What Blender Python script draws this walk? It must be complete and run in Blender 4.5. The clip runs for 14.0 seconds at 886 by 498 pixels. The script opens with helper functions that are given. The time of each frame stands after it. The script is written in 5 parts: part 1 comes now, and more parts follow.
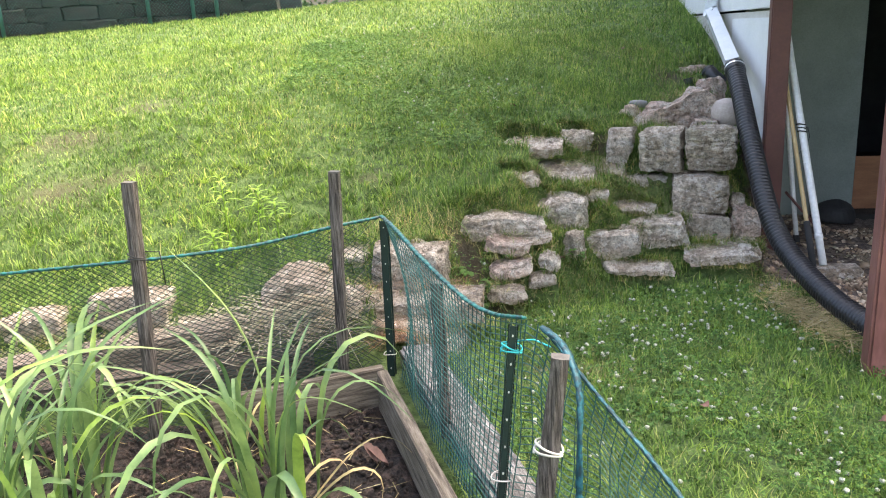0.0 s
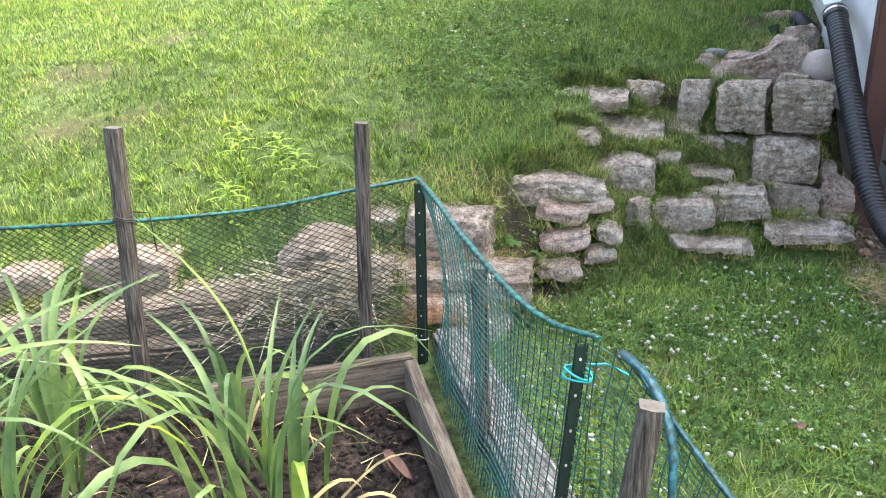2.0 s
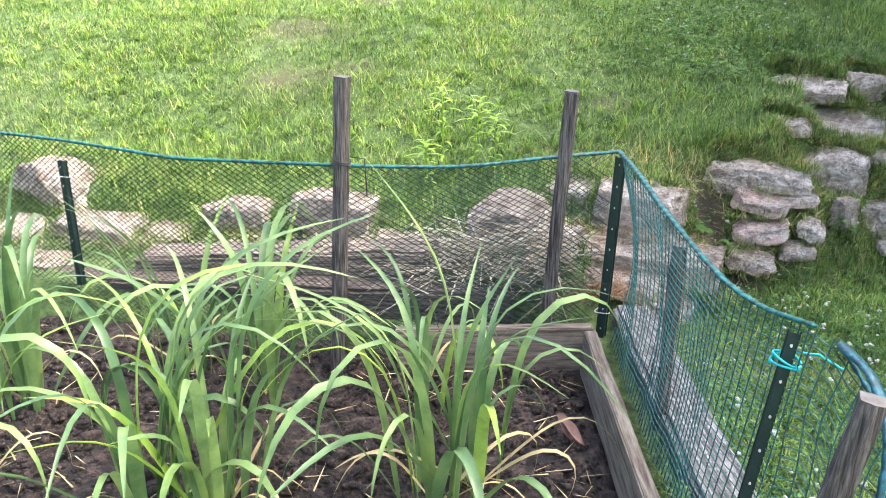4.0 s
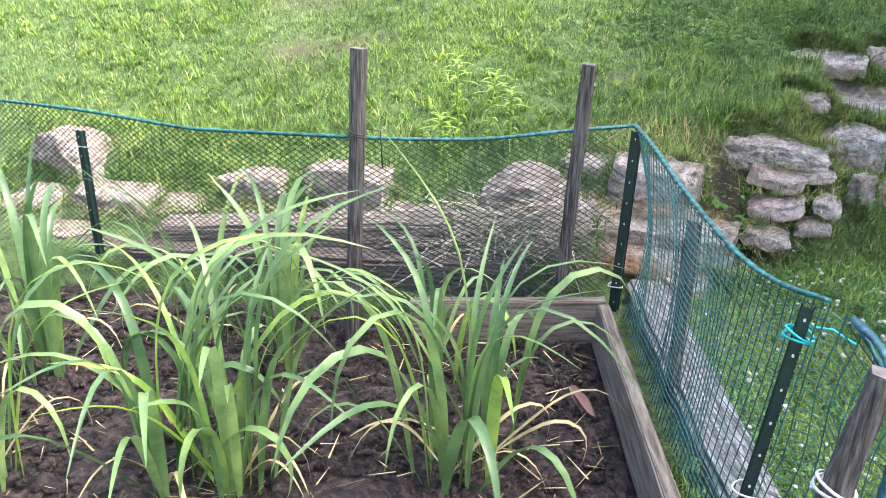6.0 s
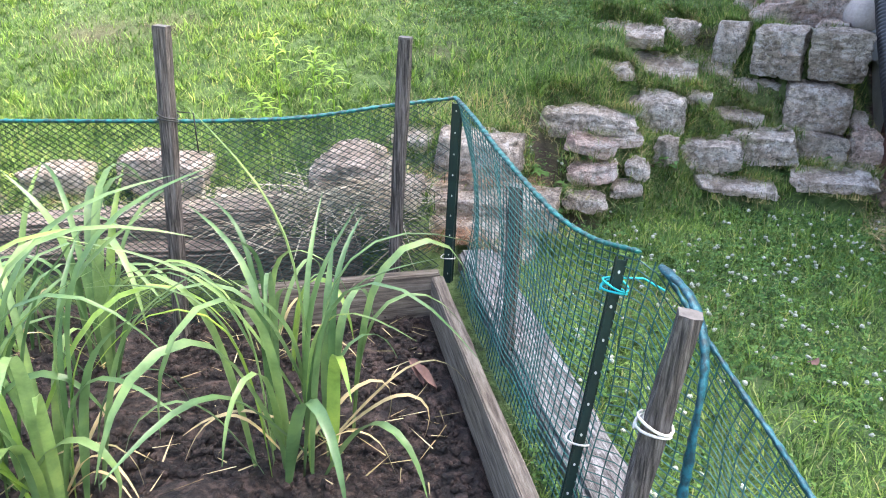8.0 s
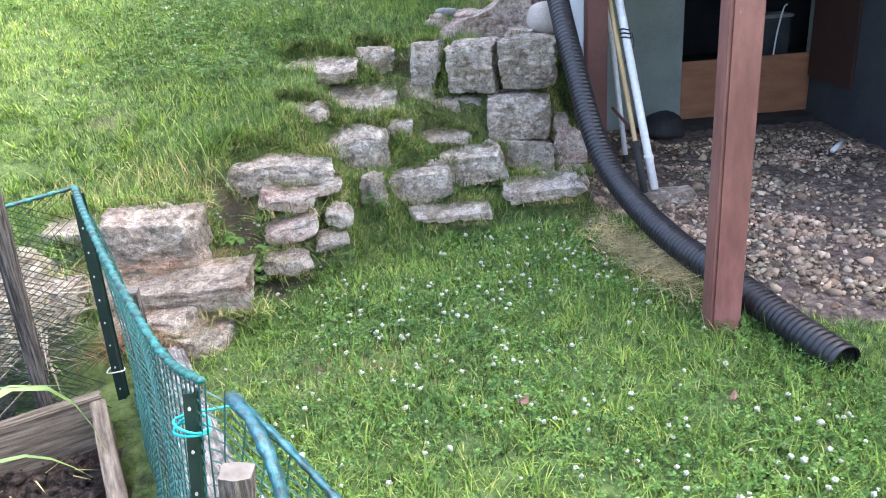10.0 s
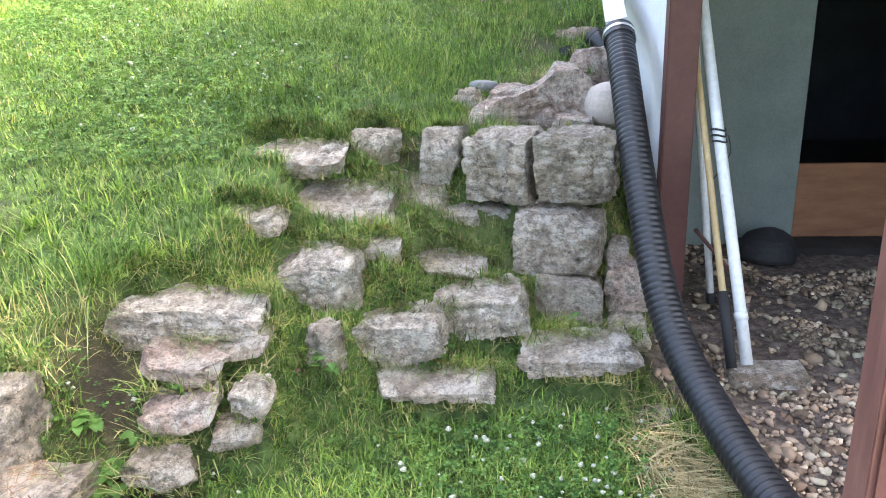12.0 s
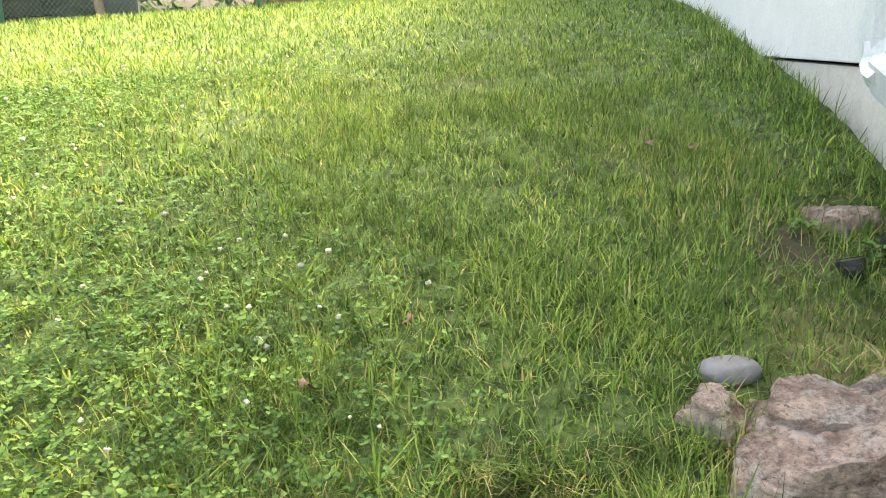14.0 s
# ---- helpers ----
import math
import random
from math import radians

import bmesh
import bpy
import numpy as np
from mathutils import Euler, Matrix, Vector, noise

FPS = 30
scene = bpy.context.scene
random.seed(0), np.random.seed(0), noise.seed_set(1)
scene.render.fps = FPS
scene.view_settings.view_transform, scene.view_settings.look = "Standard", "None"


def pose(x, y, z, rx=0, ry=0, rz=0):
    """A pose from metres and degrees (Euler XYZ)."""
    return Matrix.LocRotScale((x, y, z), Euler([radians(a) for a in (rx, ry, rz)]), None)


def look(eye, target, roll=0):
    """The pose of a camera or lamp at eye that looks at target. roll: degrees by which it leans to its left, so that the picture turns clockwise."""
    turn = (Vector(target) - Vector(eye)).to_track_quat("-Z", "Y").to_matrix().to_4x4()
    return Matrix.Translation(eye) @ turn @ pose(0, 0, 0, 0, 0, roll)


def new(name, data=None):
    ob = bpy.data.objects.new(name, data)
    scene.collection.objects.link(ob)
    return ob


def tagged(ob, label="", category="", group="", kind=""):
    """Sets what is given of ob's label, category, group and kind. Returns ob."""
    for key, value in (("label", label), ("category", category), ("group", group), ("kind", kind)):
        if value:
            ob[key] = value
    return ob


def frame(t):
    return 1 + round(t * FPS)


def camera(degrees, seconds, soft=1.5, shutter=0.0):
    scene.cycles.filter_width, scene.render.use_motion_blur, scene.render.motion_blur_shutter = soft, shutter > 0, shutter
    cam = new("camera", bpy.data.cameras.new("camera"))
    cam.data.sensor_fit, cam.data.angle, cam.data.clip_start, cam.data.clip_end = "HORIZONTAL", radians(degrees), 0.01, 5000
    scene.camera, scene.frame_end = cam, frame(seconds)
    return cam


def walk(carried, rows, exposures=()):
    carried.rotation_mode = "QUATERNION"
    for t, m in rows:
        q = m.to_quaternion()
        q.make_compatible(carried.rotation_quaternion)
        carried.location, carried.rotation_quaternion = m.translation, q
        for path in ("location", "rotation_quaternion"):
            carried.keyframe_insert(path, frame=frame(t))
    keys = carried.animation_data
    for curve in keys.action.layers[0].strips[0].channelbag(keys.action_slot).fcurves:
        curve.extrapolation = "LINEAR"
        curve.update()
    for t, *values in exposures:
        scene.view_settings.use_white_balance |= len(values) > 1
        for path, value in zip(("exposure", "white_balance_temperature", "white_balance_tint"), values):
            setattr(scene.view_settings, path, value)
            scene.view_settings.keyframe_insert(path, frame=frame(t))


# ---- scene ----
cam = camera(58.9, 14.0, soft=1.0)
PATH = [
    (0, (-0.161, -0.200, 1.416), (-0.096, 1.727, 0.884), -3.1),
    (0.5, (-0.195, -0.009, 1.375), (-0.104, 1.895, 0.770), -2.6),
    (1, (-0.126, 0.233, 1.321), (-0.060, 2.121, 0.665), -2.4),
    (1.5, (-0.112, 0.315, 1.339), (-0.082, 2.199, 0.668), -2.3),
    (2, (-0.159, 0.307, 1.362), (-0.201, 2.194, 0.702), -1.6),
    (2.5, (-0.185, 0.320, 1.349), (-0.338, 2.208, 0.707), -0.8),
    (3, (-0.212, 0.309, 1.332), (-0.484, 2.182, 0.685), -0.2),
    (3.5, (-0.251, 0.256, 1.343), (-0.638, 2.096, 0.661), 0.6),
    (5.8, (-0.264, 0.208, 1.345), (-0.751, 1.988, 0.575), 1.0),
    (6, (-0.261, 0.215, 1.345), (-0.725, 1.999, 0.569), 1.1),
    (6.5, (-0.257, 0.225, 1.339), (-0.645, 2.021, 0.548), 1.5),
    (7, (-0.260, 0.221, 1.339), (-0.537, 2.030, 0.531), 2.0),
    (7.2, (-0.253, 0.225, 1.333), (-0.479, 2.038, 0.520), 2.2),
    (9.3, (-0.178, 0.298, 1.316), (0.047, 2.119, 0.522), -2.0),
    (9.5, (-0.114, 0.341, 1.323), (0.170, 2.156, 0.534), -2.8),
    (9.8, (0.088, 0.449, 1.316), (0.449, 2.260, 0.549), -4.0),
    (10, (0.230, 0.542, 1.320), (0.643, 2.349, 0.569), -4.3),
    (10.2, (0.384, 0.605, 1.308), (0.792, 2.424, 0.584), -4.7),
    (10.5, (0.434, 0.690, 1.340), (0.849, 2.515, 0.635), -4.1),
    (11, (0.562, 0.941, 1.354), (0.893, 2.797, 0.685), -3.7),
    (11.5, (0.669, 1.224, 1.370), (0.922, 3.099, 0.722), -2.6),
    (12, (0.845, 1.654, 1.324), (1.042, 3.537, 0.680), -2.0),
    (12.5, (0.824, 2.142, 1.348), (0.971, 4.028, 0.700), -1.7),
    (13, (0.737, 2.651, 1.402), (0.893, 4.539, 0.762), -1.7),
    (13.5, (0.813, 3.244, 1.398), (0.990, 5.141, 0.790), -0.9),
    (14, (0.706, 3.771, 1.557), (0.864, 5.698, 1.045), -1.1),
]
EXPOSURES = [(0.0, 2.66, 6800, 9), (3.0, 2.74, 6250, 10), (6.5, 2.7, 5850, 12), (7.0, 2.72, 5850, 12), (9.5, 3.0, 5950, 12), (11.0, 3.38, 6450, 11), (12.5, 3.34, 6800, 7), (14.0, 3.2, 8100, 9)]
walk(cam, [(t, look(eye, target, roll)) for t, eye, target, roll in PATH], EXPOSURES)

# ---- world and light ----
world = bpy.data.worlds.new("world")
scene.world = world
world.use_nodes = True
wn = world.node_tree
sky = wn.nodes.new("ShaderNodeTexSky")
sky.sky_type = "NISHITA"
sky.sun_disc = False
SUN_DIR = Vector((0.54, 0.10, 0.82)).normalized()
sky.sun_elevation = math.asin(SUN_DIR.z)
sky.sun_rotation = math.atan2(SUN_DIR.x, SUN_DIR.y)
sky.air_density, sky.dust_density, sky.ozone_density = 1.0, 8.0, 0.3
wn.nodes["Background"].inputs["Strength"].default_value = 0.15
wn.links.new(sky.outputs[0], wn.nodes["Background"].inputs["Color"])
sun = new("sun", bpy.data.lights.new("sun", "SUN"))
sun.data.energy, sun.data.angle, sun.data.color = 0.28, radians(1.2), (1.0, 0.92, 0.74)
sun.matrix_world = look(SUN_DIR * 30, (0, 0, 0))


# ---- materials ----
def nodes_of(name):
    m = bpy.data.materials.new(name)
    m.use_nodes = True
    t = m.node_tree
    return m, t, t.nodes["Principled BSDF"]


def ramp(t, fac, stops):
    r = t.nodes.new("ShaderNodeValToRGB")
    e = r.color_ramp.elements
    while len(e) < len(stops):
        e.new(0.5)
    for k, (p, c) in enumerate(stops):
        e[k].position, e[k].color = p, (*c, 1)
    t.links.new(fac, r.inputs[0])
    return r.outputs[0]


def noise_tex(t, scale, detail=6, rough=0.6, coords="Object", stretch=None):
    tc = t.nodes.new("ShaderNodeTexCoord")
    n = t.nodes.new("ShaderNodeTexNoise")
    n.inputs["Scale"].default_value = scale
    n.inputs["Detail"].default_value = detail
    n.inputs["Roughness"].default_value = rough
    src = tc.outputs[coords]
    if stretch:
        mp = t.nodes.new("ShaderNodeMapping")
        mp.inputs["Scale"].default_value = stretch
        t.links.new(src, mp.inputs[0])
        src = mp.outputs[0]
    t.links.new(src, n.inputs["Vector"])
    return n.outputs["Fac"]


def mixed(t, fac, a, b, mode="MIX"):
    m = t.nodes.new("ShaderNodeMix")
    m.data_type, m.blend_type = "RGBA", mode
    for sock, val in ((m.inputs[0], fac), (m.inputs[6], a), (m.inputs[7], b)):
        if isinstance(val, (int, float)):
            sock.default_value = val
        elif isinstance(val, tuple):
            sock.default_value = (*val, 1)
        else:
            t.links.new(val, sock)
    return m.outputs[2]


def bumped(t, b, height, strength=0.5, distance=0.01):
    n = t.nodes.new("ShaderNodeBump")
    n.inputs["Strength"].default_value = strength
    n.inputs["Distance"].default_value = distance
    t.links.new(height, n.inputs["Height"])
    t.links.new(n.outputs[0], b.inputs["Normal"])


def surface(name, stops, scale=8.0, rough=0.8, bump=0.4, fine=60.0, dist=0.006, metal=0.0, stretch=None, spots=None, objvar=0.0):
    """Two-scale noise colour, fine relief."""
    m, t, b = nodes_of(name)
    big = noise_tex(t, scale, 8, 0.65, stretch=stretch)
    col = ramp(t, big, stops)
    small = noise_tex(t, fine, 5, 0.7, stretch=stretch)
    col = mixed(t, 0.35, col, ramp(t, small, [(0.3, (0.55, 0.55, 0.55)), (0.7, (1.3, 1.3, 1.3))]), "MULTIPLY")
    if spots:
        s_scale, lo, hi, s_col, amount = spots
        sp = noise_tex(t, s_scale, 8, 0.75)
        f = ramp(t, sp, [(lo, (0, 0, 0)), (hi, (amount, amount, amount))])
        col = mixed(t, f, col, s_col)
    if objvar:
        oi = t.nodes.new("ShaderNodeObjectInfo")
        v = ramp(t, oi.outputs["Random"], [(0, (1 - objvar,) * 3), (1, (1 + objvar,) * 3)])
        col = mixed(t, 1.0, col, v, "MULTIPLY")
    t.links.new(col, b.inputs["Base Color"])
    b.inputs["Roughness"].default_value = rough
    b.inputs["Metallic"].default_value = metal
    add = t.nodes.new("ShaderNodeMath")
    add.operation = "MULTIPLY_ADD"
    add.inputs[1].default_value = 0.5
    t.links.new(small, add.inputs[0])
    t.links.new(big, add.inputs[2])
    bumped(t, b, add.outputs[0], bump, dist)
    return m


def leafy(name, stops, rough=0.5, through_light=0.35, gloss=0.2, single=False):
    """Leaf colour that varies from blade to blade."""
    m, t, b = nodes_of(name)
    g = t.nodes.new("ShaderNodeNewGeometry")
    pick = t.nodes.new("ShaderNodeObjectInfo").outputs["Random"] if single else g.outputs["Random Per Island"]
    col = ramp(t, pick, stops)
    patch = noise_tex(t, 1.3, 4, 0.6)
    col = mixed(t, 0.75, col, ramp(t, patch, [(0.3, (0.62, 0.70, 0.55)), (0.7, (1.3, 1.2, 1.05))]), "MULTIPLY")
    tufts = noise_tex(t, 9, 5, 0.65)
    col = mixed(t, 0.8, col, ramp(t, tufts, [(0.36, (0.50, 0.58, 0.50)), (0.5, (0.95, 0.97, 0.95)), (0.64, (1.42, 1.32, 1.15))]), "MULTIPLY")
    t.links.new(col, b.inputs["Base Color"])
    b.inputs["Roughness"].default_value = rough
    b.inputs["Specular IOR Level"].default_value = gloss
    tr = t.nodes.new("ShaderNodeBsdfTranslucent")
    t.links.new(col, tr.inputs["Color"])
    mx = t.nodes.new("ShaderNodeMixShader")
    mx.inputs[0].default_value = through_light
    t.links.new(b.outputs[0], mx.inputs[1])
    t.links.new(tr.outputs[0], mx.inputs[2])
    t.links.new(mx.outputs[0], t.nodes["Material Output"].inputs["Surface"])
    return m


def limestone(name, stops, stain, bright=1.0):
    """Pitted stone: broad tone, brown stain, dark and pale lichen, fine pits."""
    m, t, b = nodes_of(name)
    broad = noise_tex(t, 6, 6, 0.6)
    mid = noise_tex(t, 38, 10, 0.75)
    fine = noise_tex(t, 150, 6, 0.8)
    col = ramp(t, broad, stops)
    col = mixed(t, ramp(t, noise_tex(t, 3.5, 4, 0.6, "Object", (1, 1, 2.5)), [(0.52, (0, 0, 0)), (0.68, (0.55, 0.55, 0.55))]), col, stain)
    col = mixed(t, 0.62, col, ramp(t, mid, [(0.40, (0.34, 0.325, 0.30)), (0.5, (0.98, 0.98, 0.98)), (0.60, (1.45, 1.44, 1.41))]), "MULTIPLY")
    dark = ramp(t, noise_tex(t, 9, 14, 0.80), [(0.53, (0, 0, 0)), (0.59, (0.70, 0.70, 0.70))])
    col = mixed(t, dark, col, (0.145, 0.128, 0.112))
    pit = ramp(t, noise_tex(t, 55, 8, 0.7), [(0.585, (0, 0, 0)), (0.64, (0.8, 0.8, 0.8))])
    col = mixed(t, pit, col, (0.075, 0.062, 0.050))
    seam = ramp(t, noise_tex(t, 5, 6, 0.65, "Object", (1, 1, 4.0)), [(0.485, (0, 0, 0)), (0.5, (0.5, 0.5, 0.5)), (0.515, (0, 0, 0))])
    col = mixed(t, seam, col, (0.085, 0.068, 0.055))
    pale = ramp(t, noise_tex(t, 11, 14, 0.84, "Object", (1.3, 0.8, 1.7)), [(0.51, (0, 0, 0)), (0.58, (0.68, 0.68, 0.68))])
    col = mixed(t, pale, col, (0.80 * bright, 0.775 * bright, 0.735 * bright))
    oi = t.nodes.new("ShaderNodeObjectInfo")
    col = mixed(t, 1.0, col, ramp(t, oi.outputs["Random"], [(0, (0.86, 0.815, 0.76)), (0.5, (1.02, 0.975, 0.925)), (1, (1.18, 1.15, 1.11))]), "MULTIPLY")
    t.links.new(col, b.inputs["Base Color"])
    b.inputs["Roughness"].default_value = 0.92
    h = t.nodes.new("ShaderNodeMath")
    h.operation = "MULTIPLY_ADD"
    h.inputs[1].default_value = 0.3
    t.links.new(fine, h.inputs[0])
    t.links.new(mid, h.inputs[2])
    bumped(t, b, h.outputs[0], 1.0, 0.04)
    return m


LIMESTONE = limestone("limestone", [(0.38, (0.30, 0.250, 0.200)), (0.5, (0.50, 0.435, 0.365)), (0.62, (0.66, 0.60, 0.525))], (0.34, 0.225, 0.15))
LIMESTONE_TAN = limestone("tan limestone", [(0.38, (0.38, 0.275, 0.23)), (0.5, (0.60, 0.475, 0.41)), (0.62, (0.72, 0.615, 0.55))], (0.30, 0.18, 0.135), 0.95)
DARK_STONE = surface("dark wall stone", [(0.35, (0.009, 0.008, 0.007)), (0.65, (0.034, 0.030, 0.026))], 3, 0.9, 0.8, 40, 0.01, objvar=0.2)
ROUND_STONE = surface("round stone", [(0.3, (0.37, 0.31, 0.27)), (0.7, (0.49, 0.43, 0.385))], 5, 0.8, 0.3, 80, 0.004)
GREY_STONE = surface("grey stone", [(0.3, (0.13, 0.13, 0.135)), (0.7, (0.22, 0.22, 0.225))], 12, 0.6, 0.3, 80, 0.004)
SOIL = surface("damp garden soil", [(0.40, (0.010, 0.007, 0.0055)), (0.52, (0.042, 0.027, 0.021)), (0.62, (0.105, 0.070, 0.056))], 28, 0.8, 1.0, 110, 0.03)
# Lower timbers: shade is put into this dark tone along with wet wood.
TIMBER_SHADED = surface("weathered timber", [(0.36, (0.022, 0.016, 0.013)), (0.5, (0.088, 0.070, 0.056)), (0.66, (0.20, 0.168, 0.138))], 9, 0.9, 0.9, 60, 0.008, stretch=(1.0, 12.0, 12.0))
TIMBER_GREY = surface("grey split timber", [(0.38, (0.045, 0.035, 0.028)), (0.5, (0.20, 0.162, 0.130)), (0.62, (0.36, 0.305, 0.25))], 9, 0.9, 1.0, 60, 0.012, stretch=(0.8, 14.0, 14.0))
BOARD = surface("bed board", [(0.34, (0.060, 0.046, 0.034)), (0.5, (0.165, 0.135, 0.102)), (0.66, (0.28, 0.240, 0.190))], 7, 0.9, 0.6, 70, 0.006, stretch=(1.0, 10.0, 14.0), spots=(9, 0.60, 0.75, (0.10, 0.12, 0.03), 0.4))
STAKE = surface("grey weathered stake", [(0.38, (0.028, 0.023, 0.020)), (0.5, (0.100, 0.085, 0.074)), (0.64, (0.22, 0.195, 0.175))], 10, 0.95, 1.0, 60, 0.012, stretch=(14.0, 14.0, 0.9))
CURB = surface("pale weathered timber", [(0.36, (0.06, 0.055, 0.05)), (0.5, (0.19, 0.18, 0.17)), (0.64, (0.42, 0.41, 0.395))], 10, 0.9, 1.0, 70, 0.012, stretch=(1.0, 7.0, 7.0), spots=(42, 0.54, 0.60, (0.06, 0.055, 0.05), 0.7))
STAKE_END = surface("sawn stake end", [(0.3, (0.065, 0.060, 0.055)), (0.7, (0.15, 0.14, 0.13))], 30, 0.9, 0.4, 90, 0.003)
POST_GREEN = surface("dark green painted steel", [(0.3, (0.006, 0.018, 0.016)), (0.7, (0.012, 0.032, 0.028))], 20, 0.38, 0.2, 120, 0.002)
WIRE_GREEN = surface("green wire", [(0.3, (0.03, 0.10, 0.09)), (0.7, (0.05, 0.15, 0.13))], 20, 0.5, 0.1)
NET = surface("teal plastic net", [(0.3, (0.010, 0.048, 0.042)), (0.7, (0.020, 0.110, 0.098))], 5, 0.6, 0.1, 60, 0.001)
NET_DARK = surface("dark green plastic net", [(0.3, (0.005, 0.018, 0.015)), (0.7, (0.012, 0.045, 0.038))], 4, 0.5, 0.1, 60, 0.001)
HEM = surface("teal hem", [(0.42, (0.003, 0.030, 0.028)), (0.58, (0.008, 0.14, 0.125))], 55, 0.45, 0.6, 140, 0.004)
HEM_BLUE = surface("blue teal hem", [(0.42, (0.004, 0.035, 0.048)), (0.58, (0.016, 0.115, 0.150))], 60, 0.45, 0.6, 140, 0.004)
TWINE = surface("pale twine", [(0.3, (0.50, 0.47, 0.42)), (0.7, (0.68, 0.65, 0.60))], 40, 0.9, 0.4, 200, 0.001)
TWINE_TEAL = surface("teal twine", [(0.3, (0.02, 0.35, 0.36)), (0.7, (0.03, 0.45, 0.46))], 40, 0.7, 0.3, 200, 0.001)
WIRE_DARK = surface("dark wire", [(0.3, (0.012, 0.012, 0.012)), (0.7, (0.03, 0.03, 0.03))], 30, 0.6, 0.1)
BROWN_PAINT = surface("red brown paint", [(0.36, (0.145, 0.055, 0.045)), (0.5, (0.200, 0.080, 0.067)), (0.64, (0.255, 0.110, 0.094))], 6, 0.55, 0.35, 50, 0.004,
                      stretch=(1, 1, 0.3), spots=(15, 0.66, 0.70, (0.42, 0.33, 0.27), 0.8))
DARK_BROWN = surface("dark brown paint", [(0.3, (0.080, 0.028, 0.024)), (0.7, (0.115, 0.042, 0.034))], 6, 0.6, 0.3, 50, 0.004, spots=(14, 0.68, 0.72, (0.50, 0.46, 0.40), 0.7))
WHITE_WALL = surface("off-white stucco", [(0.3, (0.60, 0.605, 0.60)), (0.7, (0.70, 0.70, 0.69))], 2.5, 0.85, 0.5, 120, 0.003)
FOUNDATION = surface("pale foundation concrete", [(0.3, (0.42, 0.39, 0.34)), (0.5, (0.55, 0.52, 0.47)), (0.75, (0.62, 0.60, 0.56))], 3, 0.9, 0.5, 90, 0.004)
GREY_GREEN = surface("grey-green painted block", [(0.3, (0.17, 0.195, 0.175)), (0.7, (0.24, 0.27, 0.245))], 3, 0.8, 0.5, 90, 0.004, spots=(10, 0.66, 0.72, (0.08, 0.07, 0.06), 0.6))
DARK_WALL = surface("near-black blue-grey", [(0.3, (0.025, 0.028, 0.032)), (0.7, (0.05, 0.055, 0.06))], 4, 0.85, 0.4, 60, 0.004)
DOOR_BROWN = surface("dark red-brown board", [(0.3, (0.030, 0.013, 0.010)), (0.7, (0.060, 0.026, 0.019))], 4, 0.7, 0.3, 50, 0.003, stretch=(1, 1, 0.3))
PLYWOOD = surface("orange brown plywood", [(0.3, (0.20, 0.085, 0.04)), (0.7, (0.34, 0.155, 0.075))], 3, 0.7, 0.3, 60, 0.002, stretch=(1, 1, 5))
WHITE_METAL = surface("white painted metal", [(0.3, (0.52, 0.55, 0.58)), (0.7, (0.64, 0.66, 0.68))], 6, 0.35, 0.15, 90, 0.002)
PVC = surface("white pvc", [(0.3, (0.58, 0.58, 0.58)), (0.7, (0.72, 0.72, 0.71))], 5, 0.4, 0.2, 50, 0.002, spots=(20, 0.60, 0.70, (0.25, 0.22, 0.18), 0.5))
BAMBOO = surface("yellow pole", [(0.3, (0.34, 0.23, 0.10)), (0.7, (0.50, 0.37, 0.19))], 5, 0.5, 0.3, 50, 0.002, stretch=(6, 6, 1))
BLACK_PLASTIC = surface("black corrugated plastic", [(0.3, (0.010, 0.010, 0.012)), (0.7, (0.020, 0.020, 0.024))], 10, 0.42, 0.2, 90, 0.001, spots=(60, 0.70, 0.74, (0.3, 0.3, 0.3), 0.6))
BLACK_MATT = surface("black matt", [(0.3, (0.012, 0.012, 0.013)), (0.7, (0.028, 0.028, 0.030))], 10, 0.8, 0.2)
STEEL = surface("clamp steel", [(0.3, (0.5, 0.5, 0.5)), (0.7, (0.7, 0.7, 0.7))], 20, 0.35, 0.1, metal=1.0)
GRAVEL = leafy("gravel stone", [(0.0, (0.12, 0.082, 0.066)), (0.4, (0.25, 0.180, 0.148)), (0.85, (0.40, 0.310, 0.26)), (1.0, (0.55, 0.47, 0.41))], 0.85, 0.0)
STRAW = leafy("straw", [(0.0, (0.24, 0.18, 0.10)), (0.5, (0.47, 0.38, 0.23)), (1.0, (0.62, 0.53, 0.36))], 0.8, 0.2)
NEEDLES = leafy("brown needles", [(0.0, (0.035, 0.027, 0.021)), (0.45, (0.20, 0.178, 0.148)), (1.0, (0.52, 0.48, 0.42))], 0.8, 0.1)
RUST_NEEDLES = leafy("reddish needles", [(0.0, (0.10, 0.045, 0.028)), (0.5, (0.26, 0.135, 0.085)), (1.0, (0.42, 0.28, 0.20))], 0.8, 0.1)
DEAD_LEAF = surface("dead leaf", [(0.3, (0.10, 0.052, 0.038)), (0.7, (0.22, 0.125, 0.095))], 20, 0.8, 0.3)
GRASS = leafy("lawn grass", [(0.0, (0.045, 0.092, 0.022)), (0.30, (0.110, 0.200, 0.048)), (0.65, (0.200, 0.318, 0.078)), (0.92, (0.31, 0.405, 0.120)), (1.0, (0.47, 0.43, 0.23))], 0.5, 0.30)
CRABGRASS = leafy("broad yellow-green grass", [(0.0, (0.10, 0.19, 0.025)), (0.5, (0.195, 0.32, 0.058)), (0.9, (0.31, 0.42, 0.095)), (1.0, (0.44, 0.43, 0.18))], 0.45, 0.35)
GRASS_DRY = leafy("dry grass", [(0.0, (0.17, 0.18, 0.06)), (0.3, (0.36, 0.31, 0.15)), (1.0, (0.60, 0.51, 0.31))], 0.7, 0.3)
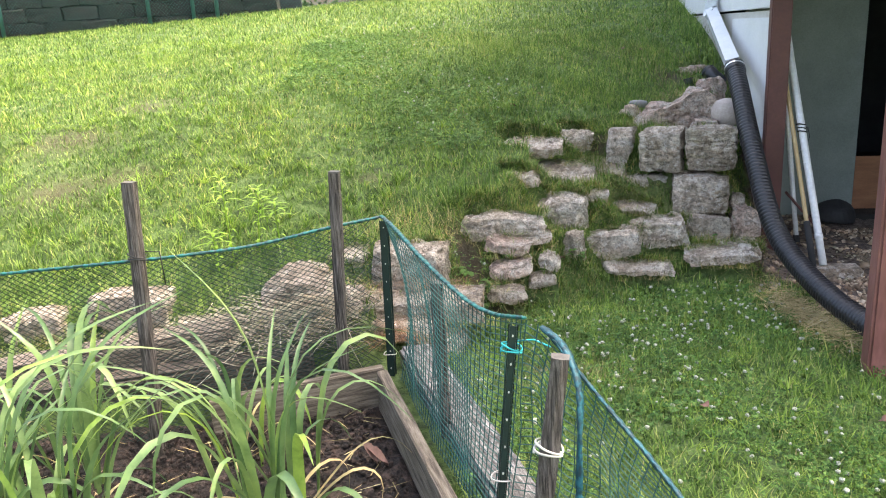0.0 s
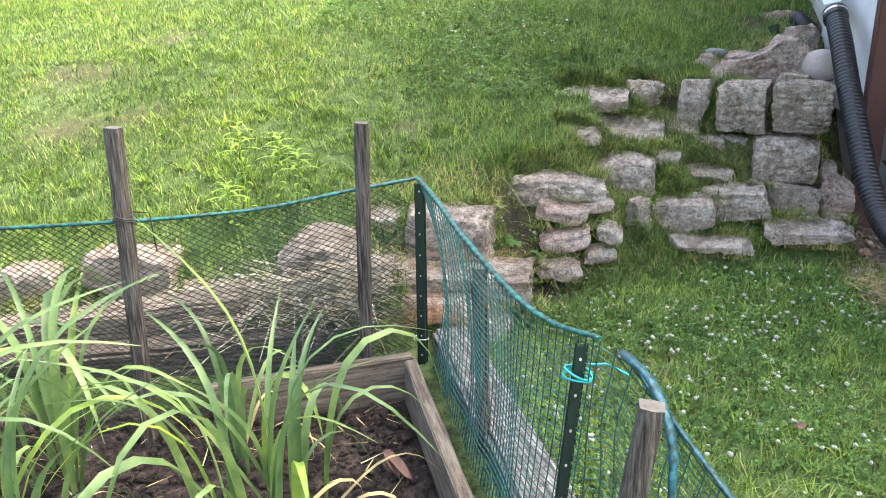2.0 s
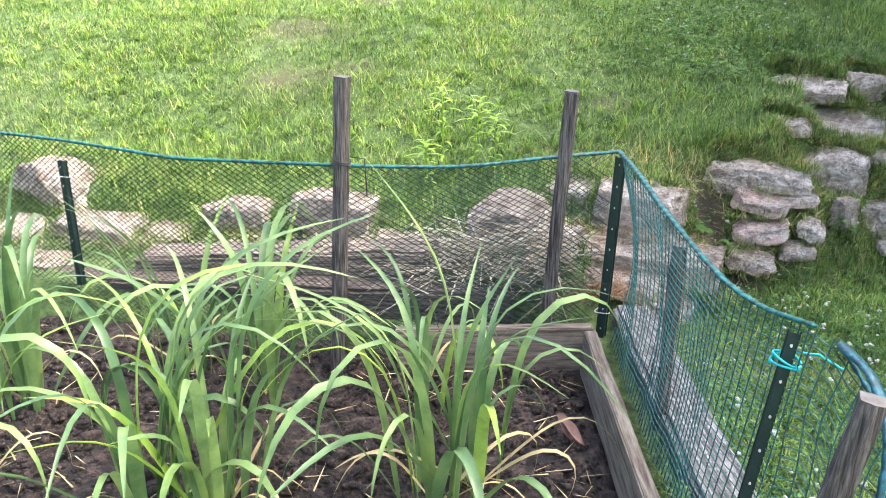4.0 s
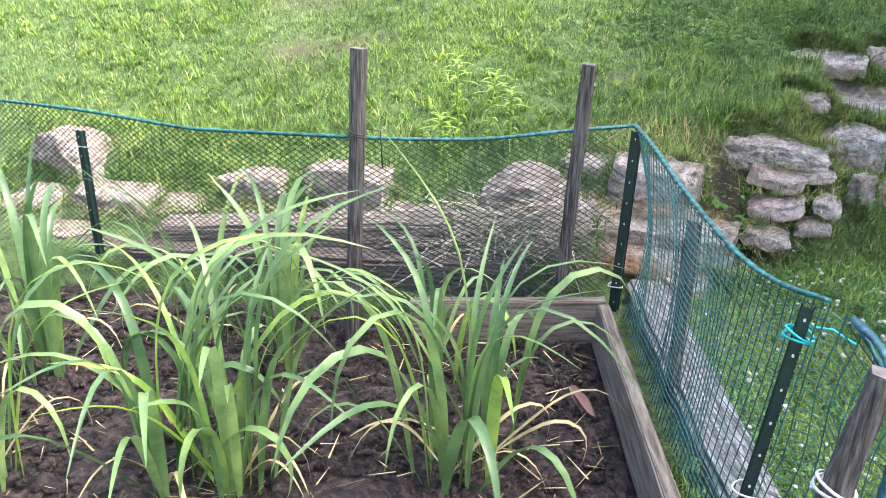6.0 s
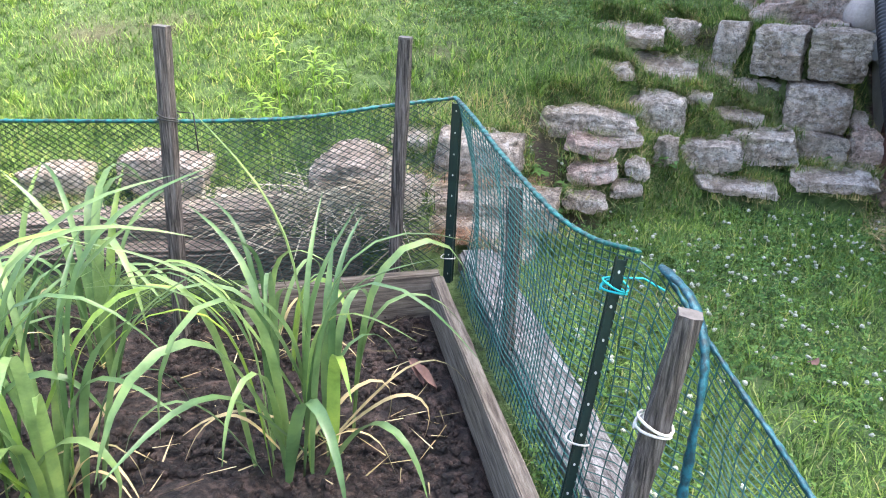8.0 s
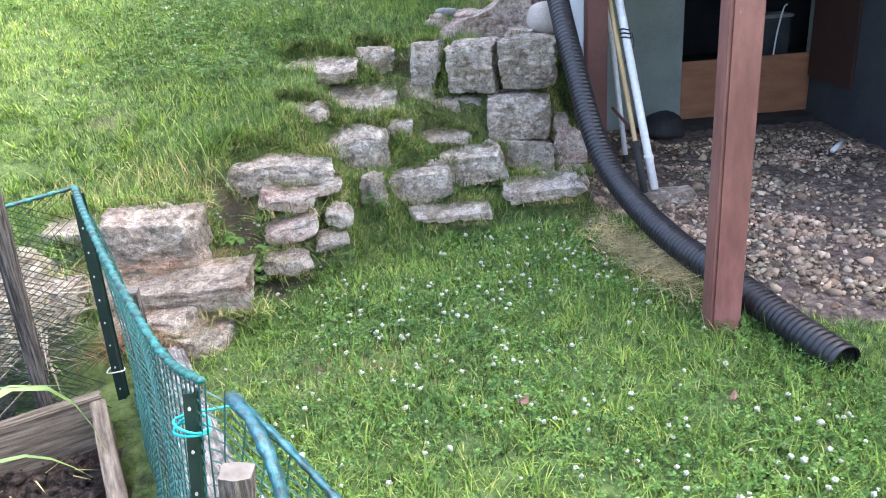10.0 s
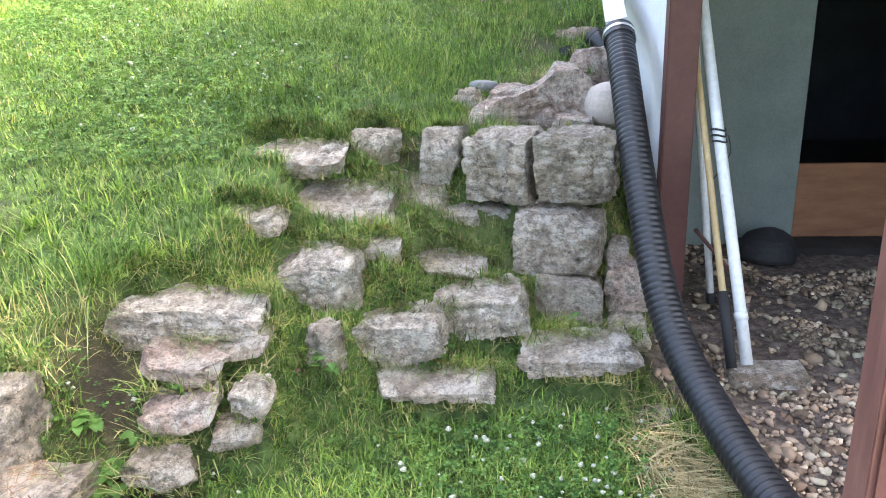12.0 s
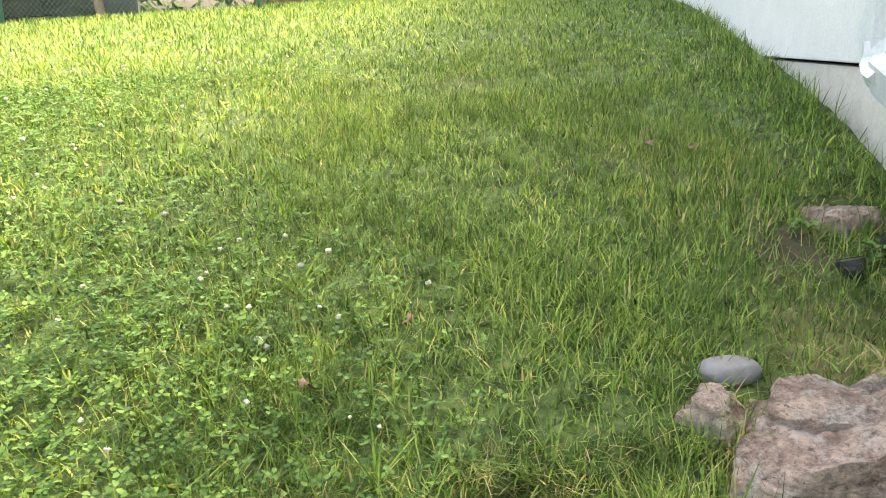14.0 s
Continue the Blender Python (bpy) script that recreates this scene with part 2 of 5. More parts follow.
CLOVER = leafy("clover leaves", [(0.0, (0.030, 0.080, 0.022)), (0.5, (0.085, 0.180, 0.045)), (1.0, (0.185, 0.315, 0.095))], 0.55, 0.3)
PETAL = surface("clover flower", [(0.4, (0.22, 0.25, 0.15)), (0.6, (0.52, 0.52, 0.44))], 220, 0.8, 0.5, 400, 0.002)
BLADE_A = leafy("broad grass leaf", [(0.0, (0.085, 0.165, 0.070)), (0.4, (0.150, 0.250, 0.105)), (0.8, (0.235, 0.345, 0.135)), (1.0, (0.27, 0.43, 0.060))], 0.34, 0.34, 0.5, True)
WEED = leafy("weed leaf", [(0.0, (0.20, 0.36, 0.04)), (1.0, (0.36, 0.52, 0.09))], 0.5, 0.4)
HEDGE = leafy("hedge leaf", [(0.0, (0.02, 0.05, 0.012)), (1.0, (0.06, 0.12, 0.03))], 0.6, 0.3)


# ---- mesh helpers ----
def mesh_from(name, verts, faces, smooth=False):
    me = bpy.data.meshes.new(name)
    me.from_pydata([tuple(map(float, v)) for v in verts], [], [tuple(map(int, f)) for f in faces])
    if smooth:
        me.polygons.foreach_set("use_smooth", [True] * len(me.polygons))
    me.update()
    return me


def thing(name, me, mat, label="", category="", group="", kind=""):
    if mat:
        me.materials.append(mat)
    return tagged(new(name, me), label, category, group, kind)


def part(name, me, mat, parent, label=""):
    if isinstance(me, bmesh.types.BMesh):
        bm, me = me, bpy.data.meshes.new(name)
        bm.to_mesh(me)
        bm.free()
    if mat and not me.materials:
        me.materials.append(mat)
    ob = new(name, me)
    ob.parent = parent
    return tagged(ob, label)


def empty(name, loc=(0, 0, 0), label="", category="", group="", kind=""):
    ob = new(name)
    ob.location = loc
    ob.empty_display_size = 0.1
    return tagged(ob, label, category, group, kind)


def quick_mesh(name, co, faces, smooth=False):
    """Large meshes from arrays: co (n,3), faces (m,k)."""
    me = bpy.data.meshes.new(name)
    n, (m, k) = len(co), faces.shape
    me.vertices.add(n)
    me.vertices.foreach_set("co", co.astype(np.float32).ravel())
    me.loops.add(m * k)
    me.loops.foreach_set("vertex_index", faces.astype(np.int32).ravel())
    me.polygons.add(m)
    me.polygons.foreach_set("loop_start", np.arange(0, m * k, k, dtype=np.int32))
    me.polygons.foreach_set("loop_total", np.full(m, k, dtype=np.int32))
    if smooth:
        me.polygons.foreach_set("use_smooth", np.ones(m, dtype=bool))
    me.update(calc_edges=True)
    return me


def box_mesh(name, sx, sy, sz, bevel=0.004, at=(0, 0, 0), rot=0.0, wobble=0.0, cuts=0):
    bm = bmesh.new()
    bmesh.ops.create_cube(bm, size=1, matrix=Matrix.Diagonal((sx, sy, sz, 1)))
    if cuts:
        bmesh.ops.subdivide_edges(bm, edges=bm.edges[:], cuts=cuts, use_grid_fill=True)
        for v in bm.verts:
            v.co += noise.noise_vector(v.co * 9 + Vector((sx * 31, sy * 17, sz * 7))) * wobble
    elif bevel:
        bmesh.ops.bevel(bm, geom=bm.edges[:], offset=bevel, segments=2, affect="EDGES")
    bmesh.ops.transform(bm, matrix=Matrix.Translation(at) @ Matrix.Rotation(rot, 4, "Z"), verts=bm.verts[:])
    me = bpy.data.meshes.new(name)
    bm.to_mesh(me)
    bm.free()
    return me


def catmull(points, steps):
    p = [Vector(q) for q in points]
    p = [p[0] * 2 - p[1]] + p + [p[-1] * 2 - p[-2]]
    out = []
    for i in range(1, len(p) - 2):
        a, b, c, d = p[i - 1:i + 3]
        for k in range(steps):
            u = k / steps
            out.append(0.5 * ((2 * b) + (c - a) * u + (2 * a - 5 * b + 4 * c - d) * u * u + (3 * b - a - 3 * c + d) * u ** 3))
    out.append(p[-2])
    return out


def even(points, step):
    """The polyline at equal steps of length."""
    p = np.array([tuple(q) for q in points])
    s = np.concatenate([[0], np.cumsum(np.linalg.norm(np.diff(p, axis=0), axis=1))])
    n = max(2, int(s[-1] / step) + 1)
    u = np.linspace(0, s[-1], n)
    return [Vector((np.interp(k, s, p[:, 0]), np.interp(k, s, p[:, 1]), np.interp(k, s, p[:, 2]))) for k in u]


def tube_data(path, radii, sides=8, caps=True, base=0, flat=1.0):
    verts, faces = [], []
    up = Vector((0.13, 0.21, 1)).normalized()
    n = len(path)
    for i, p in enumerate(path):
        d = (path[min(i + 1, n - 1)] - path[max(i - 1, 0)]).normalized()
        a = d.cross(up)
        a = a.normalized() if a.length > 1e-4 else Vector((1, 0, 0))
        b = d.cross(a)
        r = radii[i] if hasattr(radii, "__len__") else radii
        for k in range(sides):
            ang = 2 * math.pi * k / sides
            verts.append(p + a * math.cos(ang) * r + b * math.sin(ang) * r * flat)
    for i in range(n - 1):
        for k in range(sides):
            q = i * sides
            faces.append((base + q + k, base + q + (k + 1) % sides, base + q + sides + (k + 1) % sides, base + q + sides + k))
    if caps:
        faces.append(tuple(base + k for k in range(sides))[::-1])
        faces.append(tuple(base + (n - 1) * sides + k for k in range(sides)))
    return verts, faces


def tube(name, path, radii, sides=8, caps=True, smooth=True, flat=1.0):
    v, f = tube_data([Vector(p) for p in path], radii, sides, caps, 0, flat)
    return mesh_from(name, v, f, smooth)


# ---- stones of the bank: kind, place, width, depth, height, turn, roundness ----
ROCKS = [
    ("slab", 0.59, 4.80, 0.685, 0.40, 0.30, 0.06, -12, 0.3),
    ("rock", 0.92, 4.93, 0.69, 0.22, 0.22, 0.12, -10, 0.45),
    ("rock", 1.19, 4.79, 0.66, 0.16, 0.22, 0.22, -25, 0.35),
    ("block", 1.41, 4.635, 0.65, 0.30, 0.28, 0.24, -24, 0.14),
    ("block", 1.67, 4.49, 0.66, 0.29, 0.28, 0.235, -24, 0.14),
    ("block", 1.57, 4.43, 0.41, 0.35, 0.28, 0.19, -22, 0.16),
    ("slab", 0.77, 4.58, 0.535, 0.44, 0.34, 0.07, -15, 0.3),
    ("slab", 1.05, 4.72, 0.53, 0.33, 0.26, 0.06, -25, 0.35),
    ("rock", 1.21, 4.59, 0.45, 0.19, 0.16, 0.08, -15, 0.35),
    ("rock", 1.37, 4.60, 0.46, 0.13, 0.14, 0.06, -25, 0.3),
    ("block", 0.68, 4.20, 0.385, 0.31, 0.22, 0.19, -15, 0.22),
    ("rock", 0.91, 4.27, 0.45, 0.13, 0.12, 0.06, -15, 0.35),
    ("block", 0.31, 3.92, 0.395, 0.47, 0.24, 0.115, -8, 0.2),
    ("rock", 0.32, 3.75, 0.335, 0.21, 0.20, 0.055, -10, 0.2),
    ("rock", 0.47, 3.82, 0.35, 0.16, 0.16, 0.035, -10, 0.25),
    ("rock", 0.31, 3.66, 0.235, 0.21, 0.20, 0.065, -5, 0.2),
    ("rock", 0.51, 3.63, 0.27, 0.10, 0.12, 0.06, -10, 0.35),
    ("rock", 0.47, 3.60, 0.18, 0.13, 0.12, 0.06, -10, 0.3),
    ("rock", 0.71, 3.93, 0.26, 0.10, 0.10, 0.14, -35, 0.3),
    ("block", 0.95, 4.04, 0.225, 0.30, 0.20, 0.135, -15, 0.25),
    ("block", 1.24, 4.16, 0.25, 0.32, 0.20, 0.125, -15, 0.25),
    ("block", 1.58, 4.29, 0.21, 0.26, 0.20, 0.16, -15, 0.2),
    ("rock", 1.81, 4.33, 0.23, 0.16, 0.20, 0.17, -20, 0.3),
    ("rock", 1.82, 4.43, 0.34, 0.10, 0.14, 0.06, -20, 0.35),
    ("rock", 1.78, 4.20, 0.10, 0.16, 0.20, 0.10, -20, 0.3),
    ("slab", 1.53, 3.97, 0.14, 0.40, 0.22, 0.055, -14, 0.25),
    ("slab", 1.05, 3.87, 0.120, 0.38, 0.19, 0.035, -8, 0.3),
    ("boulder", 1.63, 5.03, 0.850, 0.50, 0.32, 0.27, -14, 0.3),
    ("rock", 1.96, 5.31, 0.92, 0.20, 0.26, 0.20, -20, 0.4),
    ("rock", 2.04, 5.92, 0.99, 0.24, 0.22, 0.15, 20, 0.4),
    ("rock", 1.88, 4.80, 0.83, 0.165, 0.16, 0.15, 0, 0.9),
    ("rock", 1.72, 4.77, 0.77, 0.17, 0.14, 0.05, -20, 0.4),
    ("rock", 1.35, 5.15, 0.82, 0.12, 0.10, 0.10, -40, 0.4),
    ("rock", 1.55, 5.10, 0.86, 0.21, 0.16, 0.05, -30, 0.4),
    ("block", -0.20, 3.51, 0.33, 0.38, 0.26, 0.19, -6, 0.2),
    ("block", -0.50, 3.60, 0.35, 0.20, 0.22, 0.10, -6, 0.2),
    ("ledge", -0.26, 3.33, 0.195, 0.81, 0.30, 0.08, -8, 0.12),
    ("slab", -0.22, 3.17, 0.15, 0.33, 0.22, 0.05, -8, 0.2),
    ("slab", -0.08, 3.13, 0.08, 0.23, 0.24, 0.07, -20, 0.2),
    ("rock", 0.27, 3.51, 0.15, 0.19, 0.12, 0.05, -10, 0.35),
    ("boulder", -0.71, 3.29, 0.315, 0.34, 0.28, 0.165, -5, 0.5),
    ("rock", -0.51, 3.18, 0.29, 0.20, 0.20, 0.09, -15, 0.4),
    ("rock", -1.46, 3.27, 0.29, 0.38, 0.25, 0.14, 5, 0.5),
    ("rock", -1.93, 3.29, 0.23, 0.29, 0.22, 0.10, 0, 0.35),
    ("rock", -2.96, 3.45, 0.24, 0.49, 0.30, 0.19, -15, 0.3),
    ("block", -2.62, 3.23, 0.10, 0.45, 0.22, 0.12, -4, 0.15),
    ("rock", -2.26, 3.25, 0.11, 0.23, 0.20, 0.05, 5, 0.3),
    ("rock", -3.06, 3.21, 0.03, 0.34, 0.25, 0.15, 5, 0.3),
    ("rock", -2.71, 2.96, 0.00, 0.27, 0.20, 0.10, 0, 0.3),
    ("rock", -1.10, 3.17, 0.20, 0.27, 0.22, 0.06, 5, 0.45),
    ("slab", 0.45, 4.34, 0.568, 0.24, 0.16, 0.05, -12, 0.35),  # half buried
    ("slab", 1.15, 4.37, 0.335, 0.30, 0.18, 0.05, -16, 0.35),  # half buried
]


# how far the flat slabs lean down the slope, in degrees
SLAB_TILT = {0: 9, 6: 13, 7: 12, 25: 7, 26: 6, 50: 11, 51: 10, 8: 10}


# ---- the lie of the land ----
def smooth(a, b, v):
    u = np.clip((v - a) / (b - a), 0, 1)
    return u * u * (3 - 2 * u)


def wall_x(y):
    """Where the house's side wall stands."""
    return 1.985 + 0.204 * (y - 4.45)


def upper(x, y):
    g = np.interp(y, [2.8, 3.2, 3.6, 4.2, 5.2, 6, 7, 8.5, 12, 16, 40, 400], [0.12, 0.20, 0.36, 0.585, 0.895, 1.09, 1.28, 1.50, 1.92, 2.15, 2.4, 2.4])
    b = np.interp(y, [3.2, 4, 5, 6.5, 9], [0.0, -0.05, -0.10, -0.03, 0.0])
    return g + b * np.clip(x, -1.5, 2.5) + 0.045 * np.clip(x, -9, 9)


def lower(x, y):
    return 0.05 - 0.04 * np.clip(x, 0.25, 2.1)


EDGE_X = [-6, -0.3, -0.1, 0.1, 0.35, 0.6, 0.8, 1.0, 1.3, 1.6, 1.9, 2.2]
Y1 = (EDGE_X, [2.92, 2.95, 3.2, 3.5, 3.55, 3.65, 3.75, 3.8, 3.95, 4.2, 4.3, 4.4])
Y2 = (EDGE_X, [3.10, 3.20, 3.7, 4.0, 4.12, 4.6, 5.0, 5.1, 5.1, 5.1, 5.3, 5.5])


def in_bed(x, y):
    edge = -0.31 + 0.233 * (2.58 - y)
    return (x < edge + 0.02) & (y < 2.72) & (y > 0.75) & (x > -4.2)


def ground_z(x, y):
    x, y = np.asarray(x, float), np.asarray(y, float)
    a, b = np.interp(x, *Y1), np.interp(x, *Y2)
    k = 0.4 * smooth(a, b, y) + 0.6 * np.clip((y - a) / (b - a), 0, 1)
    z = lower(x, y) * (1 - k) + upper(x, y) * k
    for i, (kind, rx, ry, rz, w, d, h, yaw, rnd) in enumerate(ROCKS):
        if i < 27 or 33 < i < 36 or i > 39:
            f = np.exp(-((x - rx) / (w * 0.62)) ** 2 - ((y - ry - d * 0.55) / (d * 0.75)) ** 2)
            z = z + np.maximum(0, rz + h / 2 - 0.012 - z) * f
    for i, (kind, rx, ry, rz, w, d, h, yaw, rnd) in enumerate(ROCKS):
        if i in (0, 1, 2, 6, 7, 10, 11, 18):
            f = np.exp(-((x - rx) / (w * 0.6)) ** 2 - ((y - ry + d * 0.6) / (d * 0.35 + 0.03)) ** 2)
            z = z + np.maximum(0, rz - h / 2 + 0.010 - z) * f
    for i, (kind, rx, ry, rz, w, d, h, yaw, rnd) in enumerate(ROCKS):
        c, s = math.cos(radians(yaw)), math.sin(radians(yaw))
        u, v = ((x - rx) * c + (y - ry) * s) / (w / 2), ((y - ry) * c - (x - rx) * s) / (d / 2)
        slope = 0.5 * d * math.tan(radians(SLAB_TILT.get(i, 0)))
        k = np.clip((1.0 - u * u - v * v) / 0.35, 0, 1)
        z = z * (1 - k) + k * np.minimum(z, rz + (-0.012 if kind == "slab" else 0.0) + slope * v)
    inside = (x > wall_x(y) + 0.07) & (y > 4.45)
    z = np.where(inside, -0.04, z)
    z = np.where(in_bed(x, y), -0.11 + 0.045 * np.clip(x, -5, 0), z)
    return z


def gravel_mask(x, y):
    edge = 1.86 + 0.05 * np.sin(y * 9) + np.where(y < 2.75, (2.75 - y) * 1.6, 0)
    return (x > edge) & (x > np.where(y > 4.3, wall_x(y), 1.8)) & (y < 6) & (y > 1.2)


def dirt_mask(x, y):
    d = np.exp(-(((x - 0.10) / 0.17) ** 2 + ((y - 3.72) / 0.22) ** 2) * 1.4)
    d = np.maximum(d, np.exp(-(((x - 0.22) / 0.16) ** 2 + ((y - 3.45) / 0.14) ** 2) * 1.4))
    d = np.maximum(d, 0.9 * np.exp(-(((x - 1.85) / 0.13) ** 2 + ((y - 4.1) / 0.45) ** 2) * 1.4))
    d = np.maximum(d, 0.9 * np.exp(-(((x - 1.06) / 0.07) ** 2 + ((y - 4.86) / 0.08) ** 2)))
    d = np.maximum(d, 0.8 * np.exp(-(((x - 1.82) / 0.13) ** 2 + ((y - 5.75) / 0.16) ** 2)))
    for px, py, pw, deep in ((-2.35, 5.0, 0.30, 0.55), (-2.05, 5.6, 0.30, 0.5), (-2.2, 4.35, 0.26, 0.55), (-1.85, 4.45, 0.2, 0.5), (-0.4, 4.3, 0.12, 0.45), (1.55, 6.3, 0.18, 0.3), (1.1, 7.4, 0.2, 0.3)):
        d = np.maximum(d, deep * np.exp(-((x - px) ** 2 + ((y - py) * 1.6) ** 2) / pw ** 2))
    return d


def dry_mask(x, y):
    d = np.exp(-(((x - 1.68) / 0.09) ** 2 + ((y - 3.3) / 0.34) ** 2))
    d = np.maximum(d, 0.3 * np.exp(-(((x - 1.75) / 0.28) ** 2 + ((y - 6.2) / 0.55) ** 2)))
    d = np.maximum(d, np.exp(-(((x - 1.72) / 0.15) ** 2 + ((y - 5.35) / 0.22) ** 2)))
    d = np.maximum(d, 0.6 * np.exp(-(((x - 0.45) / 0.3) ** 2 + ((y - 2.75) / 0.12) ** 2)))
    d = np.maximum(d, 0.35 * np.exp(-(((x - 1.3) / 0.5) ** 2 + ((y - 4.42) / 0.16) ** 2)))
    return np.maximum(d, 0.8 * dirt_mask(x, y))


def graded(lo, hi, fine_lo, fine_hi, step):
    mid = np.arange(fine_lo, fine_hi + step / 2, step)
    a, b = [fine_lo], [fine_hi]
    k = step
    while a[-1] > lo:
        k *= 1.35
        a.append(a[-1] - k)
    k = step
    while b[-1] < hi:
        k *= 1.35
        b.append(b[-1] + k)
    return np.concatenate([np.array(a[:0:-1]), mid, np.array(b[1:])])


gx, gy = graded(-300, 300, -4.5, 4.0, 0.045), graded(-200, 400, -0.6, 8.0, 0.045)
GX, GY = np.meshgrid(gx, gy)
GZ = ground_z(GX, GY)
rng = np.random.default_rng(4)
GZ = GZ + np.where(np.abs(GX) < 6, rng.normal(0, 0.004, GX.shape), 0)
nx, ny = len(gx), len(gy)
idx = np.arange(nx * ny).reshape(ny, nx)
gf = np.stack([idx[:-1, :-1], idx[:-1, 1:], idx[1:, 1:], idx[1:, :-1]], -1).reshape(-1, 4)
gme = quick_mesh("ground", np.stack([GX, GY, GZ], -1).reshape(-1, 3), gf, True)
cover = gme.color_attributes.new("cover", "FLOAT_COLOR", "POINT")
cc = np.stack([dirt_mask(GX, GY), gravel_mask(GX, GY) * 1.0, dry_mask(GX, GY), np.ones_like(GX)], -1)
cover.data.foreach_set("color", cc.astype(np.float32).ravel())
gm, gt, gb = nodes_of("earth and turf")
att = gt.nodes.new("ShaderNodeAttribute")
att.attribute_name = "cover"
sep = gt.nodes.new("ShaderNodeSeparateColor")
gt.links.new(att.outputs["Color"], sep.inputs[0])
turf = ramp(gt, noise_tex(gt, 14, 8, 0.7), [(0.36, (0.028, 0.046, 0.013)), (0.5, (0.078, 0.130, 0.032)), (0.66, (0.150, 0.205, 0.065))])
dry = ramp(gt, noise_tex(gt, 20, 8, 0.7), [(0.3, (0.12, 0.105, 0.04)), (0.7, (0.32, 0.265, 0.13))])
dirt = ramp(gt, noise_tex(gt, 16, 8, 0.7), [(0.3, (0.010, 0.007, 0.005)), (0.7, (0.048, 0.031, 0.022))])
grit = ramp(gt, noise_tex(gt, 24, 8, 0.75), [(0.38, (0.055, 0.038, 0.030)), (0.5, (0.135, 0.098, 0.078)), (0.62, (0.24, 0.185, 0.15))])
col = mixed(gt, sep.outputs[2], turf, dry)
col = mixed(gt, sep.outputs[0], col, dirt)
col = mixed(gt, sep.outputs[1], col, grit)
gt.links.new(col, gb.inputs["Base Color"])
gb.inputs["Roughness"].default_value = 0.95
bumped(gt, gb, noise_tex(gt, 60, 6, 0.7), 0.9, 0.02)
ground = thing("ground", gme, gm, "sloping lawn ground with bare dirt and gravel", "ground", kind="structure")


# ---- house ----
ROT = -math.atan(0.204)
UX, UY = Vector((math.cos(ROT), math.sin(ROT), 0)), Vector((-math.sin(ROT), math.cos(ROT), 0))


def house_point(a, b, z):
    """a metres along the front, b metres back from the front corner."""
    return Vector((1.985, 4.45, z)) + UX * a + UY * b


def house_box(name, a0, a1, b0, b1, z0, z1, mat, parent=None, label="", category="", bevel=0.004, kind="structure"):
    me = box_mesh(name, a1 - a0, b1 - b0, z1 - z0, bevel, house_point((a0 + a1) / 2, (b0 + b1) / 2, (z0 + z1) / 2), ROT)
    if parent:
        return part(name, me, mat, parent, label)
    return thing(name, me, mat, label, category, kind=kind)


wall_w = empty("wall_west", house_point(0, 0, 0), "off-white house side wall on a pale concrete foundation", "wall", kind="structure")
wall_w.location = (0, 0, 0)
house_box("foundation", 0.02, 0.095, 0.06, 1.62, -0.3, 1.44, FOUNDATION, wall_w, "pale concrete foundation panel")
house_box("foundation", 0.02, 0.095, 1.632, 4.6, -0.3, 1.44, FOUNDATION, wall_w, "pale concrete foundation panel")
house_box("foundation", 0.02, 0.095, 4.612, 9.0, -0.3, 1.44, FOUNDATION, wall_w, "pale concrete foundation panel")
house_box("siding", 0.0, 0.095, 0.06, 9.0, 1.455, 2.6, WHITE_WALL, wall_w)
house_box("siding", -0.01, 0.0, 0.06, 1.15, 0.55, 1.40, WHITE_WALL, wall_w)
# Unseen storey, roof and ceiling, added to throw shade on lawn and gravel.
house_box("wall_upper", 0.0, 7.0, -2.1, 9.0, 2.72, 4.3, WHITE_WALL, None, "unseen off-white upper storey, sized to cast the house shadow", "wall")
house_box("roof", -0.20, 7.3, -2.4, 9.3, 4.3, 4.5, BLACK_MATT, None, "unseen dark shallow roof, eave set to place the shadow edge", "roof")
house_box("ceiling_porch", 0.0, 7.0, -2.1, 9.0, 2.6, 2.72, DARK_BROWN, None, "unseen dark brown underside added to shade the gravel", "ceiling")
house_box("wall_north", 0.18, 7.0, 8.85, 9.0, -0.3, 2.6, WHITE_WALL, None, "plain back wall of the house", "wall")
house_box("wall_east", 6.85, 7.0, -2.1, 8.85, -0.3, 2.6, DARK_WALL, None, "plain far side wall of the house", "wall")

back = 1.08
door_a0, door_a1 = 0.88, 1.80
wall_b = empty("wall_back", (0, 0, 0), "grey-green painted wall with dark doorway under the porch", "wall", kind="structure")
house_box("panel", 0.097, door_a0, back, back + 0.16, -0.3, 2.6, GREY_GREEN, wall_b)
house_box("panel", door_a1, 3.2, back, back + 0.16, -0.3, 2.6, GREY_GREEN, wall_b)
house_box("lintel", door_a0, door_a1, back, back + 0.16, 2.15, 2.6, GREY_GREEN, wall_b)
board = house_box("threshold_board", door_a0 + 0.003, door_a1 - 0.003, back + 0.02, back + 0.05, -0.005, 0.385, PLYWOOD, None, "orange-brown plywood board across the doorway", "board", kind="object")
# Store room: the doorway's inner shade is put into near-black floor and walls.
house_box("floor_shed", 0.18, 3.2, back + 0.16, back + 2.4, -0.3, 0.03, DARK_STONE, None, "concrete floor behind the doorway, coloured dark for its shade", "floor")
house_box("wall_shed_back", 0.18, 3.2, back + 2.4, back + 2.5, -0.3, 2.6, DARK_WALL, None, "back wall of the store room, coloured dark for its shade", "wall")
house_box("wall_shed_side", 3.2, 3.3, back + 0.1, back + 2.5, -0.3, 2.6, DARK_WALL, None, "side wall of the store room, coloured dark for its shade", "wall")
